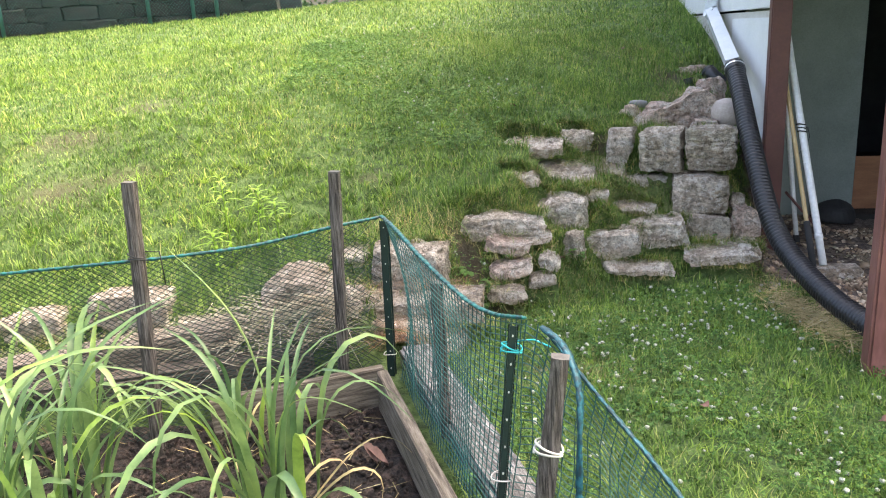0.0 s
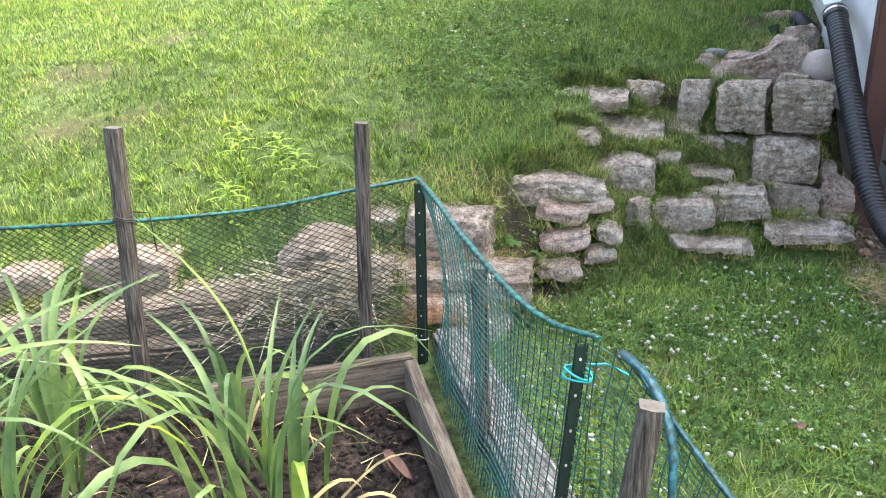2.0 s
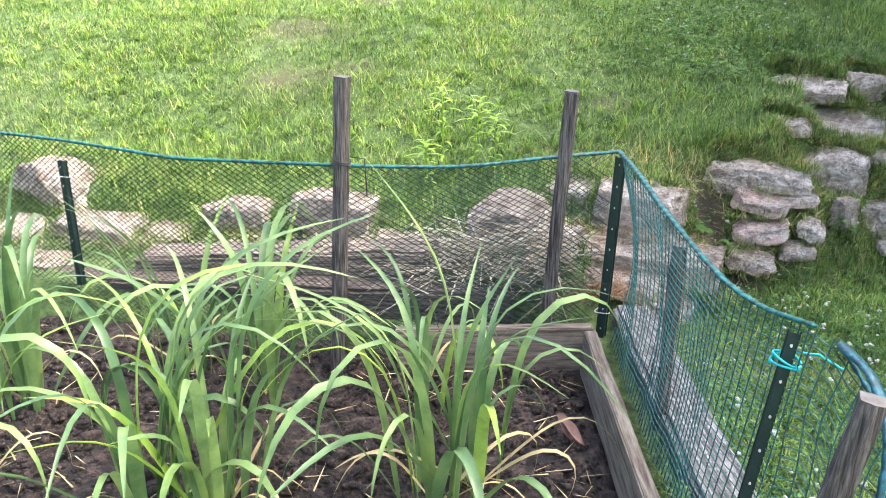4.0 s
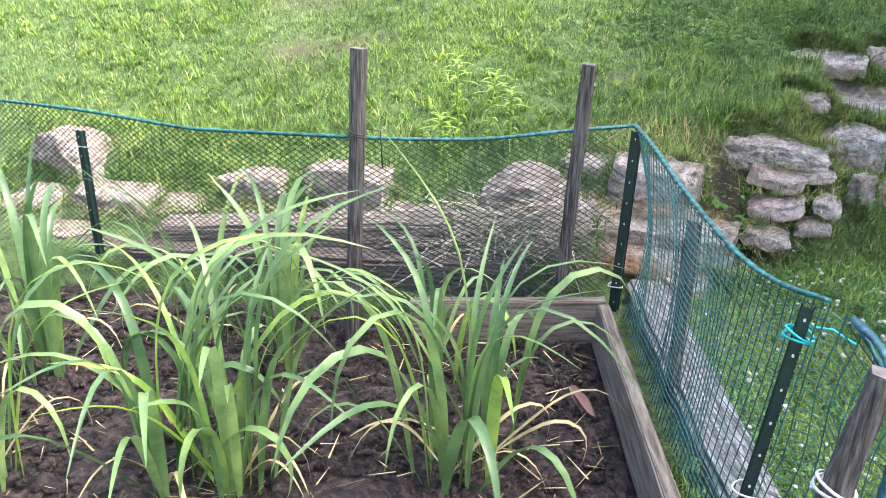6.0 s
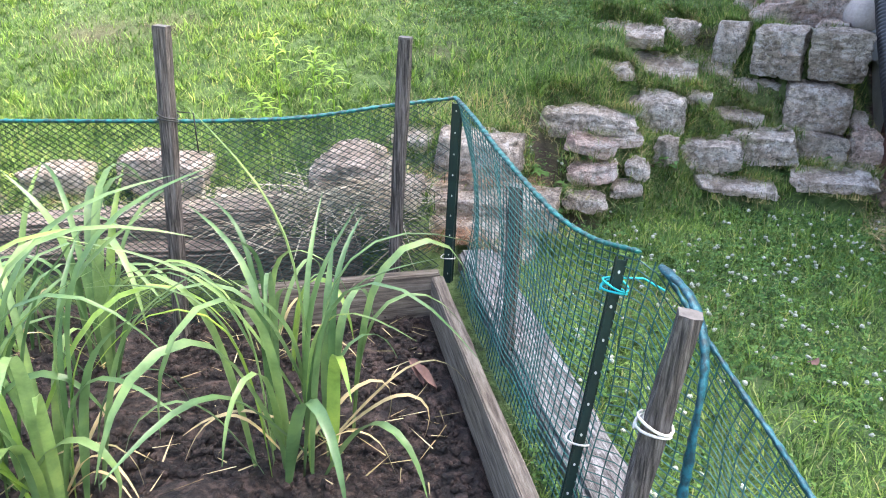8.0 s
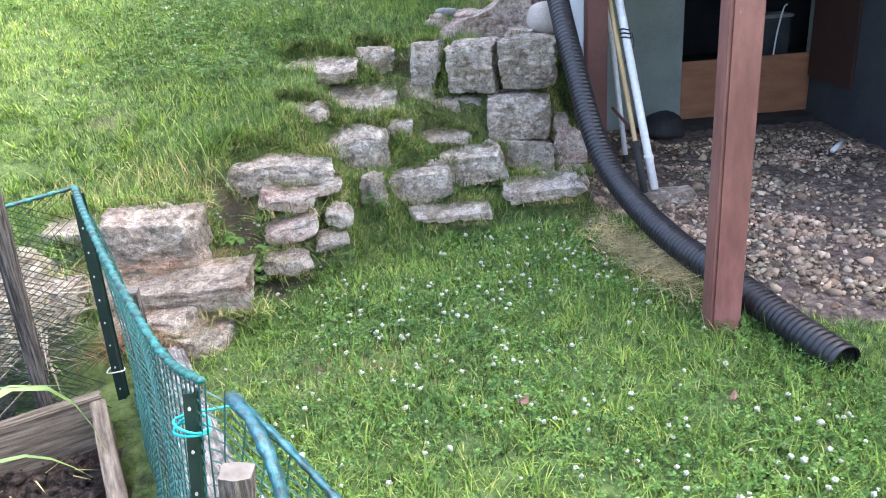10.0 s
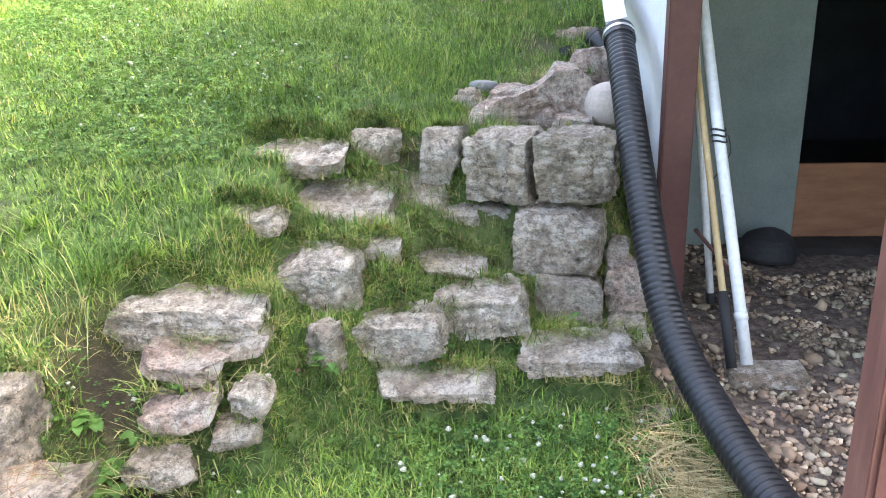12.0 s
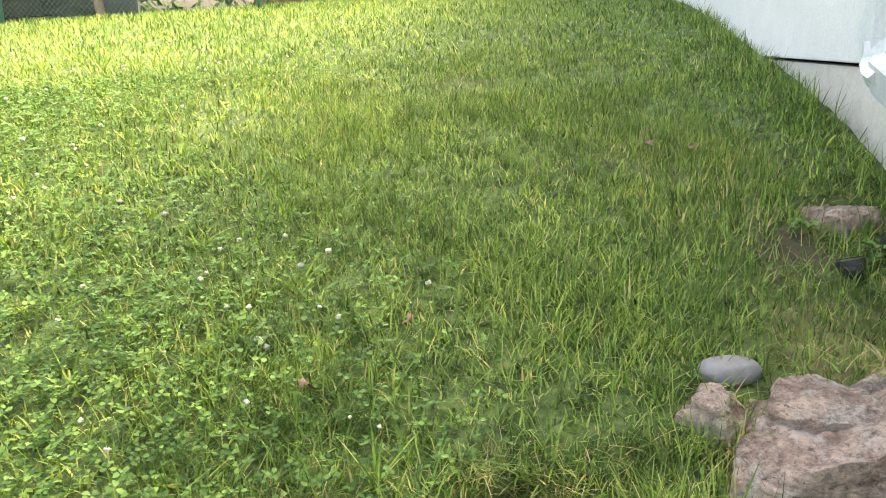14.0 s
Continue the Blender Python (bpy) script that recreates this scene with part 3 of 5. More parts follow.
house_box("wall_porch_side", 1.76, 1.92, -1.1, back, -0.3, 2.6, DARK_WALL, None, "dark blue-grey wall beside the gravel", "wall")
house_box("door_panel", 1.735, 1.757, 0.52, 1.06, 0.24, 2.59, DOOR_BROWN, None, "dark red-brown wooden panel on the porch side wall", "panel")
house_box("doorstep", 0.60, 1.74, 0.90, back, -0.12, 0.0, DARK_STONE, None, "worn concrete doorstep under the plywood board", "step")
house_box("corner_board", -0.012, 0.10, -0.02, 0.055, -0.2, 2.6, DARK_BROWN, None, "dark red-brown painted corner post with chips", "post", bevel=0.006)

post = empty("porch_post", (1.680, 2.670, -0.044), "red-brown painted square porch post with peeling corner", "post")
part("shaft", box_mesh("shaft", 0.10, 0.10, 2.66, 0.006, (0, 0, 1.31), ROT), BROWN_PAINT, post)
part("trim_strip", box_mesh("trim_strip", 0.008, 0.035, 2.6, 0.002, tuple(UX * -0.0542 + UY * -0.030 + Vector((0, 0, 1.31))), ROT), BROWN_PAINT, post)

# downspout and drain pipe
def rect_sweep(name, path, w, d, side, ribs=0):
    """A rectangular duct along path; side points across its width."""
    v, f = [], []
    n = len(path)
    prof = []
    for k in range(12):
        u = -0.5 + k / 11
        prof.append((u * w, d / 2 + (0.004 if (ribs and k % 3 == 1) else 0)))
    prof += [(w / 2, -d / 2), (-w / 2, -d / 2)]
    m = len(prof)
    for i, p in enumerate(path):
        dr = (Vector(path[min(i + 1, n - 1)]) - Vector(path[max(i - 1, 0)])).normalized()
        s = (side - dr * side.dot(dr)).normalized()
        o = s.cross(dr)
        for a, b in prof:
            v.append(Vector(p) + s * a + o * b)
    for i in range(n - 1):
        for k in range(m):
            q = i * m
            f.append((q + k, q + (k + 1) % m, q + m + (k + 1) % m, q + m + k))
    f += [tuple(range(m))[::-1], tuple((n - 1) * m + k for k in range(m))]
    return mesh_from(name, v, f)


spout = empty("downspout", (0, 0, 0), "white ribbed metal downspout with sloping leader on the wall", "downspout")
sp_top = house_point(-0.06, 1.75, 2.6)
elbow = house_point(-0.06, 1.75, 1.46)
leader_end = Vector((1.888, 4.720, 1.087))
part("pipe", rect_sweep("pipe", [sp_top, elbow + Vector((0, 0, 0.02))], 0.10, 0.075, UY), WHITE_METAL, spout)
bend = catmull([elbow + Vector((0, 0, 0.06)), elbow + (leader_end - elbow) * 0.02, elbow + (leader_end - elbow) * 0.10 + Vector((0, 0, -0.005))], 5)
part("elbow", rect_sweep("elbow", bend, 0.106, 0.082, UX * 0.3 + UY), WHITE_METAL, spout)
part("leader", rect_sweep("leader", [elbow + (leader_end - elbow) * k for k in (0.06, 0.5, 0.93)], 0.085, 0.10, UX + Vector((0, 0, 0.25)), 1), WHITE_METAL, spout)

pipe_line = even(catmull([(1.897, 4.760, 1.107), (1.862, 4.580, 0.985), (1.831, 4.380, 0.794), (1.805, 4.160, 0.582), (1.789, 3.970, 0.392), (1.790, 3.800, 0.251), (1.800, 3.550, 0.147),
                          (1.808, 3.220, 0.082), (1.824, 2.850, 0.058), (1.830, 2.500, 0.038), (1.851, 2.270, 0.019)], 10), 0.0045)
drain = empty("drain_pipe", (0, 0, 0), "black corrugated plastic drain pipe running down onto the lawn", "drain pipe")
radii = []
for i in range(len(pipe_line)):
    u = (i % 5) / 5
    radii.append(0.0565 if u < 0.5 else 0.0515)
part("hose", tube("hose", pipe_line, radii, 22, False), BLACK_PLASTIC, drain)
part("lining", tube("lining", pipe_line[::4], 0.048, 16, False), BLACK_MATT, drain)
cd = (pipe_line[8] - pipe_line[0]).normalized()
part("cuff", tube("cuff", [pipe_line[0] - cd * 0.012, pipe_line[0] + cd * 0.05], [0.062, 0.063], 24, False), BLACK_PLASTIC, drain, "black rubber cuff")
part("clamp_band", tube("clamp_band", [pipe_line[0] + cd * 0.012, pipe_line[0] + cd * 0.026], [0.065, 0.065], 24, False), STEEL, drain, "bright steel hose clamp")
part("clamp_screw", box_mesh("clamp_screw", 0.012, 0.03, 0.014, 0.003, tuple(pipe_line[0] + cd * 0.02 + Vector((-0.03, -0.055, 0.01)))), STEEL, drain)

for (p, q, r) in (((1.915, 5.63, 0.99), (1.935, 5.60, 0.88), 0.034), ((2.09, 5.70, 1.03), (2.13, 5.56, 0.96), 0.052)):
    stub = empty("drain_pipe_stub", (0, 0, 0), "short black plastic pipe stub among the rocks", "pipe", "pipe stubs")
    a, b = Vector(p), Vector(q)
    part("sleeve", tube("sleeve", [a, a.lerp(b, 0.25), a.lerp(b, 0.3), b], [r, r, r * 0.94, r * 0.94], 20), BLACK_PLASTIC, stub)
    part("rim", tube("rim", [a.lerp(b, -0.02), a.lerp(b, 0.12)], [r * 1.07, r * 1.07], 20, False), WIRE_DARK, stub)

# poles leaning in the corner
def pole(name, a, b, r, mat, label, extra=()):
    e = empty(name, (0, 0, 0), label, "pole")
    a, b = Vector(a), Vector(b)
    part("shaft", tube("shaft", [a.lerp(b, k / 6) for k in range(7)], r, 14), mat, e)
    for nm, u0, u1, rr, m in extra:
        part(nm, tube(nm, [a.lerp(b, u0), a.lerp(b, u1)], rr, 14), m, e)
    return e


paver = thing("paver", box_mesh("paver", 0.26, 0.13, 0.06, 0.008, (2.203, 3.960, -0.010), radians(-12)), LIMESTONE, "pale stone paver on the gravel under the poles", "paver")
p1 = pole("long_pole", (2.137, 3.975, 0.027), (2.187, 4.860, 1.651), 0.021, PVC, "white plastic pole leaning on the wall", (("tip", 0.0, 0.09, 0.014, PVC), ("joint", 0.085, 0.10, 0.024, PVC)))
p1a, p1b = Vector((2.137, 3.975, 0.027)), Vector((2.187, 4.860, 1.651))
for k in range(3):
    c = p1a.lerp(p1b, 0.44 + 0.012 * k)
    part("cord_wrap", tube("cord_wrap", [c + Vector((0.026 * math.cos(t), 0.026 * math.sin(t), 0.004 * math.sin(t * 2))) for t in np.linspace(0, 6.28, 17)], 0.004, 6, False), WIRE_DARK, p1)
cw = p1a.lerp(p1b, 0.44)
part("cord_end", tube("cord_end", catmull([cw + Vector((0.028, -0.01, 0.02)), cw + Vector((0.03, -0.03, -0.04)), cw + Vector((-0.01, -0.04, -0.10)), cw + Vector((-0.045, -0.03, -0.16))], 5), 0.0022, 5), WIRE_DARK, p1)
pole("rake_handle", (2.086, 3.985, 0.015), (2.140, 4.840, 1.599), 0.0125, BAMBOO, "yellow wooden handle with a black grip", (("grip", 0.0, 0.15, 0.018, BLACK_MATT),))
pole("thin_pole", (2.303, 4.620, -0.016), (2.132, 4.720, 1.548), 0.015, PVC, "thin white plastic pole standing in the corner", (("foot", 0.0, 0.03, 0.019, BLACK_MATT),))
pole("steel_rod", (2.208, 4.620, 0.320), (2.420, 4.550, 0.060), 0.008, DARK_BROWN, "thin rusty rod behind the poles")

bm = bmesh.new()
bmesh.ops.create_uvsphere(bm, u_segments=24, v_segments=12, radius=0.145)
for v in bm.verts:
    v.co.z = max(v.co.z, -0.02) * 0.85
    v.co += noise.noise_vector(v.co * 12) * 0.012
    v.co += Vector((2.823, 5.140, -0.002))
me = bpy.data.meshes.new("bucket")
bm.to_mesh(me)
bm.free()
thing("tarp", me, BLACK_MATT, "black plastic bundle heaped against the grey wall", "tarp")
thing("pvc_offcut", tube("pvc_offcut", [(3.281, 4.100, 0.049), (3.421, 4.190, 0.065)], 0.014, 12), PVC, "white plastic pipe offcut lying on the gravel", "pipe")
tub = empty("storage_tub", tuple(house_point(1.68, back + 0.5, 0.03)), "blue-grey plastic tub in the dark doorway", "tub")
part("tub_body", box_mesh("tub_body", 0.24, 0.2, 0.55, 0.02, (0, 0, 0.275), ROT), DARK_WALL, tub)
part("tub_rim", box_mesh("tub_rim", 0.26, 0.22, 0.025, 0.006, (0, 0, 0.56), ROT), GREY_STONE, tub)
hook = empty("wire_hook", tuple(house_point(1.46, back + 0.25, 0.12)), "pale bent wire hooks behind the plywood board", "hook")
part("wire", tube("wire", catmull([(0, 0, -0.08), (0, 0, 0.30), (0.02, 0, 0.36), (0.05, 0, 0.36), (0.06, 0, 0.30)], 6), 0.006, 6), PVC, hook)
part("wire", tube("wire", catmull([(0.16, 0, -0.08), (0.18, 0, 0.30), (0.22, 0, 0.52), (0.25, 0, 0.56)], 6), 0.006, 6), PVC, hook)


# ---- rocks ----
def rock_mesh(w, d, h, rnd, seed, cuts=9, jitter=0.12, chips=9, depth=(0.80, 0.97), crest=None, crack=None):
    """A split stone: a skewed block with chipped edges, bedding lines and pits.

    crest: heights of the top along its width, 1 at full height; crack: where a vertical crack runs, -1 to 1."""
    rg = random.Random(seed)
    bm = bmesh.new()
    bmesh.ops.create_cube(bm, size=2)
    bmesh.ops.subdivide_edges(bm, edges=bm.edges[:], cuts=cuts, use_grid_fill=True)
    smooth_stone = rnd > 0.7
    corner = {(a, b, c): Vector((rg.uniform(-1, 1), rg.uniform(-1, 1), rg.uniform(-0.55, 0.55))) * (0 if smooth_stone else jitter)
              for a in (-1, 1) for b in (-1, 1) for c in (-1, 1)}
    planes = []
    for _ in range(0 if smooth_stone else chips):
        n = Vector([rg.choice((-1, 1)) * rg.uniform(0.05, 1) ** 0.7 for _k in range(3)])
        n[rg.randrange(3)] *= 0.25
        n.normalize()
        planes.append((n, (abs(n.x) + abs(n.y) + abs(n.z)) * rg.uniform(*depth)))
    off = Vector((rg.uniform(0, 90), rg.uniform(0, 90), rg.uniform(0, 90)))
    dims = Vector((w / 2, d / 2, h / 2))
    lay = min(w, d, h)
    ball = 0.9 * rnd if smooth_stone else 0.10 * rnd
    for v in bm.verts:
        p = v.co.copy()
        q = p * (1 - ball) + p.normalized() * ball * 1.2
        for (a, b, c), o in corner.items():
            q += o * (1 + a * p.x) * (1 + b * p.y) * (1 + c * p.z) / 8
        for n, c in planes:
            e = q.dot(n) - c
            if e > 0:
                q -= n * e
        if crest:
            top = float(np.interp(q.x, np.linspace(-1, 1, len(crest)), crest))
            q.z = -1 + (q.z + 1) * (top + 1) / 2
        r = Vector((q.x * dims.x, q.y * dims.y, q.z * dims.z))
        if smooth_stone:
            r += noise.noise_vector(r * 5 + off) * lay * 0.03
        else:
            r += noise.noise_vector(r * 6 + off) * lay * 0.055
            r += noise.noise_vector(r * 16 + off) * min(lay, 0.2) * 0.045
            face = p.normalized()
            groove = max(0.0, 0.22 - abs(noise.noise(r * 9 + off))) / 0.22
            knob = max(0.0, 0.18 - abs(noise.noise(r * 21 + off * 2))) / 0.18
            r -= face * (groove ** 2 * 0.011 + knob ** 2 * 0.005) * min(1.0, lay / 0.12)
            side = max(abs(p.x), abs(p.y)) > abs(p.z) - 1e-6
            if side:
                out = Vector((p.x, p.y, 0)).normalized()
                bed = noise.noise(Vector((r.x * 3, r.y * 3, r.z * 42)) + off)
                r += out * (bed * 0.004 - (0.003 if bed < -0.35 else 0))
            pit = noise.noise(r * 38 + off)
            r += p.normalized() * (noise.noise(r * 24 + off) * 0.005 - max(0, pit - 0.12) * 0.022)
            r += noise.noise_vector(r * 75 + off) * 0.0035
            if crack is not None and abs(q.x - crack - 0.06 * noise.noise(Vector((0, r.z * 14, r.y * 14)))) < 0.035:
                r -= p.normalized() * 0.008
        v.co = r
    me = bpy.data.meshes.new("rock")
    bm.to_mesh(me)
    bm.free()
    me.polygons.foreach_set("use_smooth", [True] * len(me.polygons))
    if not smooth_stone:
        me.set_sharp_from_angle(angle=radians(28))
    return me


TAN = (13, 15, 22, 28, 29, 31, 32, 33)
EXTRA = {0: 0.01, 12: 0.01, 13: 0.01, 14: 0.005, 15: 0.01, 16: 0.01, 17: 0.015, 19: 0.01, 20: 0.02, 40: 0.01, 6: 0.01, 7: 0.01, 25: 0.005, 26: 0.0, 50: 0.01, 51: 0.01, 3: 0.02, 4: 0.02, 5: 0.03, 34: 0.03, 36: 0.02, 27: 0.03, 30: 0.01}
TILTS = {13: (5, 7), 14: (4, -9), 15: (9, -10), 16: (3, 14), 17: (6, -11), 20: (5, -5), 21: (2, 4), 0: (9, -3), 6: (13, 4), 7: (12, 8), 25: (7, -3), 26: (6, 2), 50: (11, -4), 51: (10, 3), 8: (10, 6), 12: (0, 3), 10: (6, -6), 19: (4, -4), 34: (4, 2), 46: (0, 6), 44: (0, 14)}
LABELS = {"slab": ("flat pale limestone slab set into the grassy steps", "slab"), "rock": ("rough grey limestone rock in the bank", "rock"),
          "block": ("squared grey limestone block with pitted face", "stone block"), "boulder": ("large irregular limestone boulder on the bank", "boulder"),
          "ledge": ("long low limestone ledge stone beside the bed", "stone slab")}
SHAPE = {"slab": (0.24, 12, (0.72, 0.95)), "block": (0.16, 13, (0.74, 0.96)), "ledge": (0.06, 9, (0.88, 0.99)), "rock": (0.30, 18, (0.66, 0.92)), "boulder": (0.18, 15, (0.70, 0.94))}
CRESTS = {27: (-0.15, 0.0, 0.10, 0.40, 0.95, 1.0, 0.6), 12: (0.75, 1.0, 1.0, 0.7), 10: (0.5, 0.9, 1.0, 0.8), 40: (0.2, 0.9, 1.0, 0.8, 0.2), 44: (0.3, 1.0, 0.9, 0.4, -0.2)}
FOOT = []
for i, (kind, x, y, z, w, d, h, yaw, rnd) in enumerate(ROCKS):
    tan = kind == "boulder" and x > 1 or i in TAN
    extra = EXTRA.get(i, 0.03)
    square = kind in ("slab", "block", "ledge")
    jit, chips, deep = SHAPE[kind]
    me = rock_mesh(w * (0.97 if square else 1.03), d * 1.03, h + extra, rnd, 100 + i, 33 if w > 0.28 else 21, jit, chips, deep, CRESTS.get(i), 0.12 if i == 3 else None)
    label, cat = LABELS[kind]
    mat = ROUND_STONE if rnd > 0.7 else LIMESTONE_TAN if tan else LIMESTONE
    if rnd > 0.7:
        label, cat = "smooth rounded pale stone by the drain pipe", "stone"
    elif tan:
        label = "tan weathered limestone boulder with dark underside" if kind == "boulder" else "tan weathered limestone rock by the wall"
    ob = thing(kind if kind in ("rock", "boulder") else "stone_" + kind, me, mat, label, cat, "garden stones")
    ob.matrix_world = pose(x, y, z - extra / 2, TILTS.get(i, (0, 0))[0], TILTS.get(i, (0, 0))[1], yaw)
    FOOT.append((x, y, w / 2, d / 2, radians(yaw)))
rock = thing("flat_stone", rock_mesh(0.13, 0.08, 0.05, 0.8, 77), GREY_STONE, "smooth dark grey stone lying in the grass", "stone")
rock.matrix_world = pose(1.44, 5.27, float(ground_z(1.44, 5.27)) + 0.012, 0, 5, 20)
FOOT.append((1.43, 5.24, 0.07, 0.05, 0))


def on_rock(x, y, grow=0.9):
    hit = np.zeros(x.shape, bool)
    for cx, cy, a, b, r in FOOT:
        u = (x - cx) * math.cos(r) + (y - cy) * math.sin(r)
        v = -(x - cx) * math.sin(r) + (y - cy) * math.cos(r)
        hit |= (np.abs(u) < a * grow) & (v > -b * grow) & (v < b * 0.35)
    return hit


# ---- garden bed ----
def beam(name, a, b, w, h, mat, label, cat, wob=0.003, kind=""):
    a, b = Vector(a), Vector(b)
    ln = (b - a).length
    bm = bmesh.new()
    bmesh.ops.create_cube(bm, size=1, matrix=Matrix.Diagonal((ln, w, h, 1)))
    bmesh.ops.bevel(bm, geom=bm.edges[:], offset=min(w, h) * 0.10, segments=2, affect="EDGES")
    long_edges = [e for e in bm.edges if abs(e.verts[0].co.x - e.verts[1].co.x) > ln * 0.7]
    bmesh.ops.subdivide_edges(bm, edges=long_edges, cuts=24, use_grid_fill=True)
    for v in bm.verts:
        v.co += noise.noise_vector(Vector((v.co.x * 6, v.co.y * 25, v.co.z * 25)) + a * 7) * wob
    me = bpy.data.meshes.new(name)
    bm.to_mesh(me)
    bm.free()
    ob = thing(name, me, mat, label, cat, kind=kind)
    d = (b - a).normalized()
    ob.matrix_world = Matrix.Translation((a + b) / 2) @ d.to_track_quat("X", "Z").to_matrix().to_4x4()
    return ob


beam("bed_board", (-0.323, 2.715, 0.060), (-0.992, 2.590, 0.020), 0.045, 0.17, BOARD, "weathered wooden board at the back of the bed", "board")
beam("bed_board", (-0.333, 2.670, 0.060), (0.096, 0.850, 0.079), 0.042, 0.17, BOARD, "weathered mossy wooden board along the bed edge", "board")
beam("bed_board", (0.077, 0.820, 0.064), (-4.099, 0.820, -0.126), 0.045, 0.16, BOARD, "weathered wooden board at the front of the bed", "board")
beam("landscape_timber", (-0.624, 2.860, 0.072), (-2.251, 2.800, -0.032), 0.13, 0.22, TIMBER_SHADED, "weathered timber behind the bed, coloured dark for shade and wet", "timber", 0.006)
beam("landscape_timber", (-0.961, 3.000, 0.217), (-2.206, 2.930, 0.080), 0.17, 0.12, TIMBER_GREY, "grey split timber on the low bank", "timber", 0.010)
beam("landscape_timber", (-2.151, 2.840, -0.038), (-4.198, 2.900, -0.141), 0.12, 0.20, TIMBER_SHADED, "weathered timber at the bed edge, coloured dark for shade and wet", "timber", 0.006)
beam("landscape_timber", (-0.195, 2.985, 0.033), (0.199, 1.350, 0.029), 0.15, 0.17, CURB, "long pale weathered timber beam outside the netting", "timber", 0.006)

sx, sy = np.arange(-4.2, 0.16, 0.03), np.arange(0.818, 2.900, 0.067)
SX, SY = np.meshgrid(sx, sy)
SZ = np.zeros_like(SX)
for (i, j), _ in np.ndenumerate(SX):
    p = Vector((SX[i, j], SY[i, j], 0))
    SZ[i, j] = 0.04 * p.x + 0.028 * noise.noise(p * 4) + 0.016 * noise.noise(p * 14) + 0.010 * noise.noise(p * 30) - 0.004
SZ = np.where(SX > -0.33 + 0.233 * (2.58 - SY), -0.05, SZ)
si = np.arange(SX.size).reshape(SX.shape)
sf = np.stack([si[:-1, :-1], si[:-1, 1:], si[1:, 1:], si[1:, :-1]], -1).reshape(-1, 4)
thing("garden_soil", quick_mesh("garden_soil", np.stack([SX, SY, SZ], -1).reshape(-1, 3), sf, True), SOIL, "dark damp crumbly soil of the raised bed", "soil", kind="structure")
rg = np.random.default_rng(9)


def scatter_lumps(name, pos, size, mat, label, cat, flat=0.7, sub=1):
    bm = bmesh.new()
    bmesh.ops.create_icosphere(bm, subdivisions=sub, radius=1)
    base = np.array([v.co[:] for v in bm.verts])
    fac = np.array([[v.index for v in f.verts] for f in bm.faces])
    bm.free()
    n, k = len(pos), len(base)
    co = np.repeat(base[None], n, 0) * (1 + rg.uniform(-0.38, 0.38, (n, k, 1)))
    co = co * (size[:, None, None] * rg.uniform(0.65, 1.25, (n, 1, 3)) * np.array([1, 1, flat]))
    a = rg.uniform(0, 6.28, n)
    c, s = np.cos(a)[:, None], np.sin(a)[:, None]
    x, y = co[..., 0] * c - co[..., 1] * s, co[..., 0] * s + co[..., 1] * c
    co = np.stack([x, y, co[..., 2] + rg.uniform(-0.3, 0.3, (n, 1)) * x], -1) + pos[:, None]
    f = (fac[None] + (np.arange(n) * k)[:, None, None]).reshape(-1, 3)
    return thing(name, quick_mesh(name, co.reshape(-1, 3), f), mat, label, cat, kind="stuff")


n = 14000
lx, ly = rg.uniform(-3.2, -0.1, n), rg.uniform(1.0, 2.65, n)
ok = lx < -0.36 + 0.233 * (2.58 - ly)
lx, ly = lx[ok], ly[ok]
scatter_lumps("soil_crumbs", np.stack([lx, ly, 0.006 + 0.04 * lx], -1), rg.gamma(1.6, 0.0035, len(lx)) + 0.002, SOIL, "loose dark soil crumbs in the bed", "soil", 0.8)


def ribbons(base, direction, length, width, lift, droop, seg=2):
    """Thin tapering strips: arrays (n,3), (n,) heading, (n,) length. seg+1 rows, the last a point."""
    n = len(base)
    dx, dy = np.cos(direction), np.sin(direction)
    sxv, syv = -dy, dx
    co, faces = [], []
    for k in range(seg + 1):
        u = k / seg
        out = length * np.sin(lift) * u + droop * length * u * u
        up = length * np.cos(lift) * u - droop * length * u * u * 0.7
        cx, cy, cz = base[:, 0] + dx * out, base[:, 1] + dy * out, base[:, 2] + up
        w = width * (1 - u) ** 0.6 / 2
        if k < seg:
            co += [np.stack([cx - sxv * w, cy - syv * w, cz], -1), np.stack([cx + sxv * w, cy + syv * w, cz], -1)]
        else:
            co.append(np.stack([cx, cy, cz], -1))
    m = len(co)
    co = np.stack(co, 1).reshape(-1, 3)
    pat = []
    for k in range(seg - 1):
        a = 2 * k
        pat += [(a, a + 1, a + 3), (a, a + 3, a + 2)]
    a = 2 * (seg - 1)
    pat.append((a, a + 1, a + 2))
    f = (np.array(pat)[None] + (np.arange(n) * m)[:, None, None]).reshape(-1, 3)
    return co, f


def strips(name, base, length, width, lift, droop, mat, label, cat, seg=2, direction=None):
    n = len(base)
    d = rg.uniform(0, 6.283, n) if direction is None else direction
    co, f = ribbons(base, d, length, width, lift, droop, seg)
    return thing(name, quick_mesh(name, co, f, True), mat, label, cat, kind="stuff")


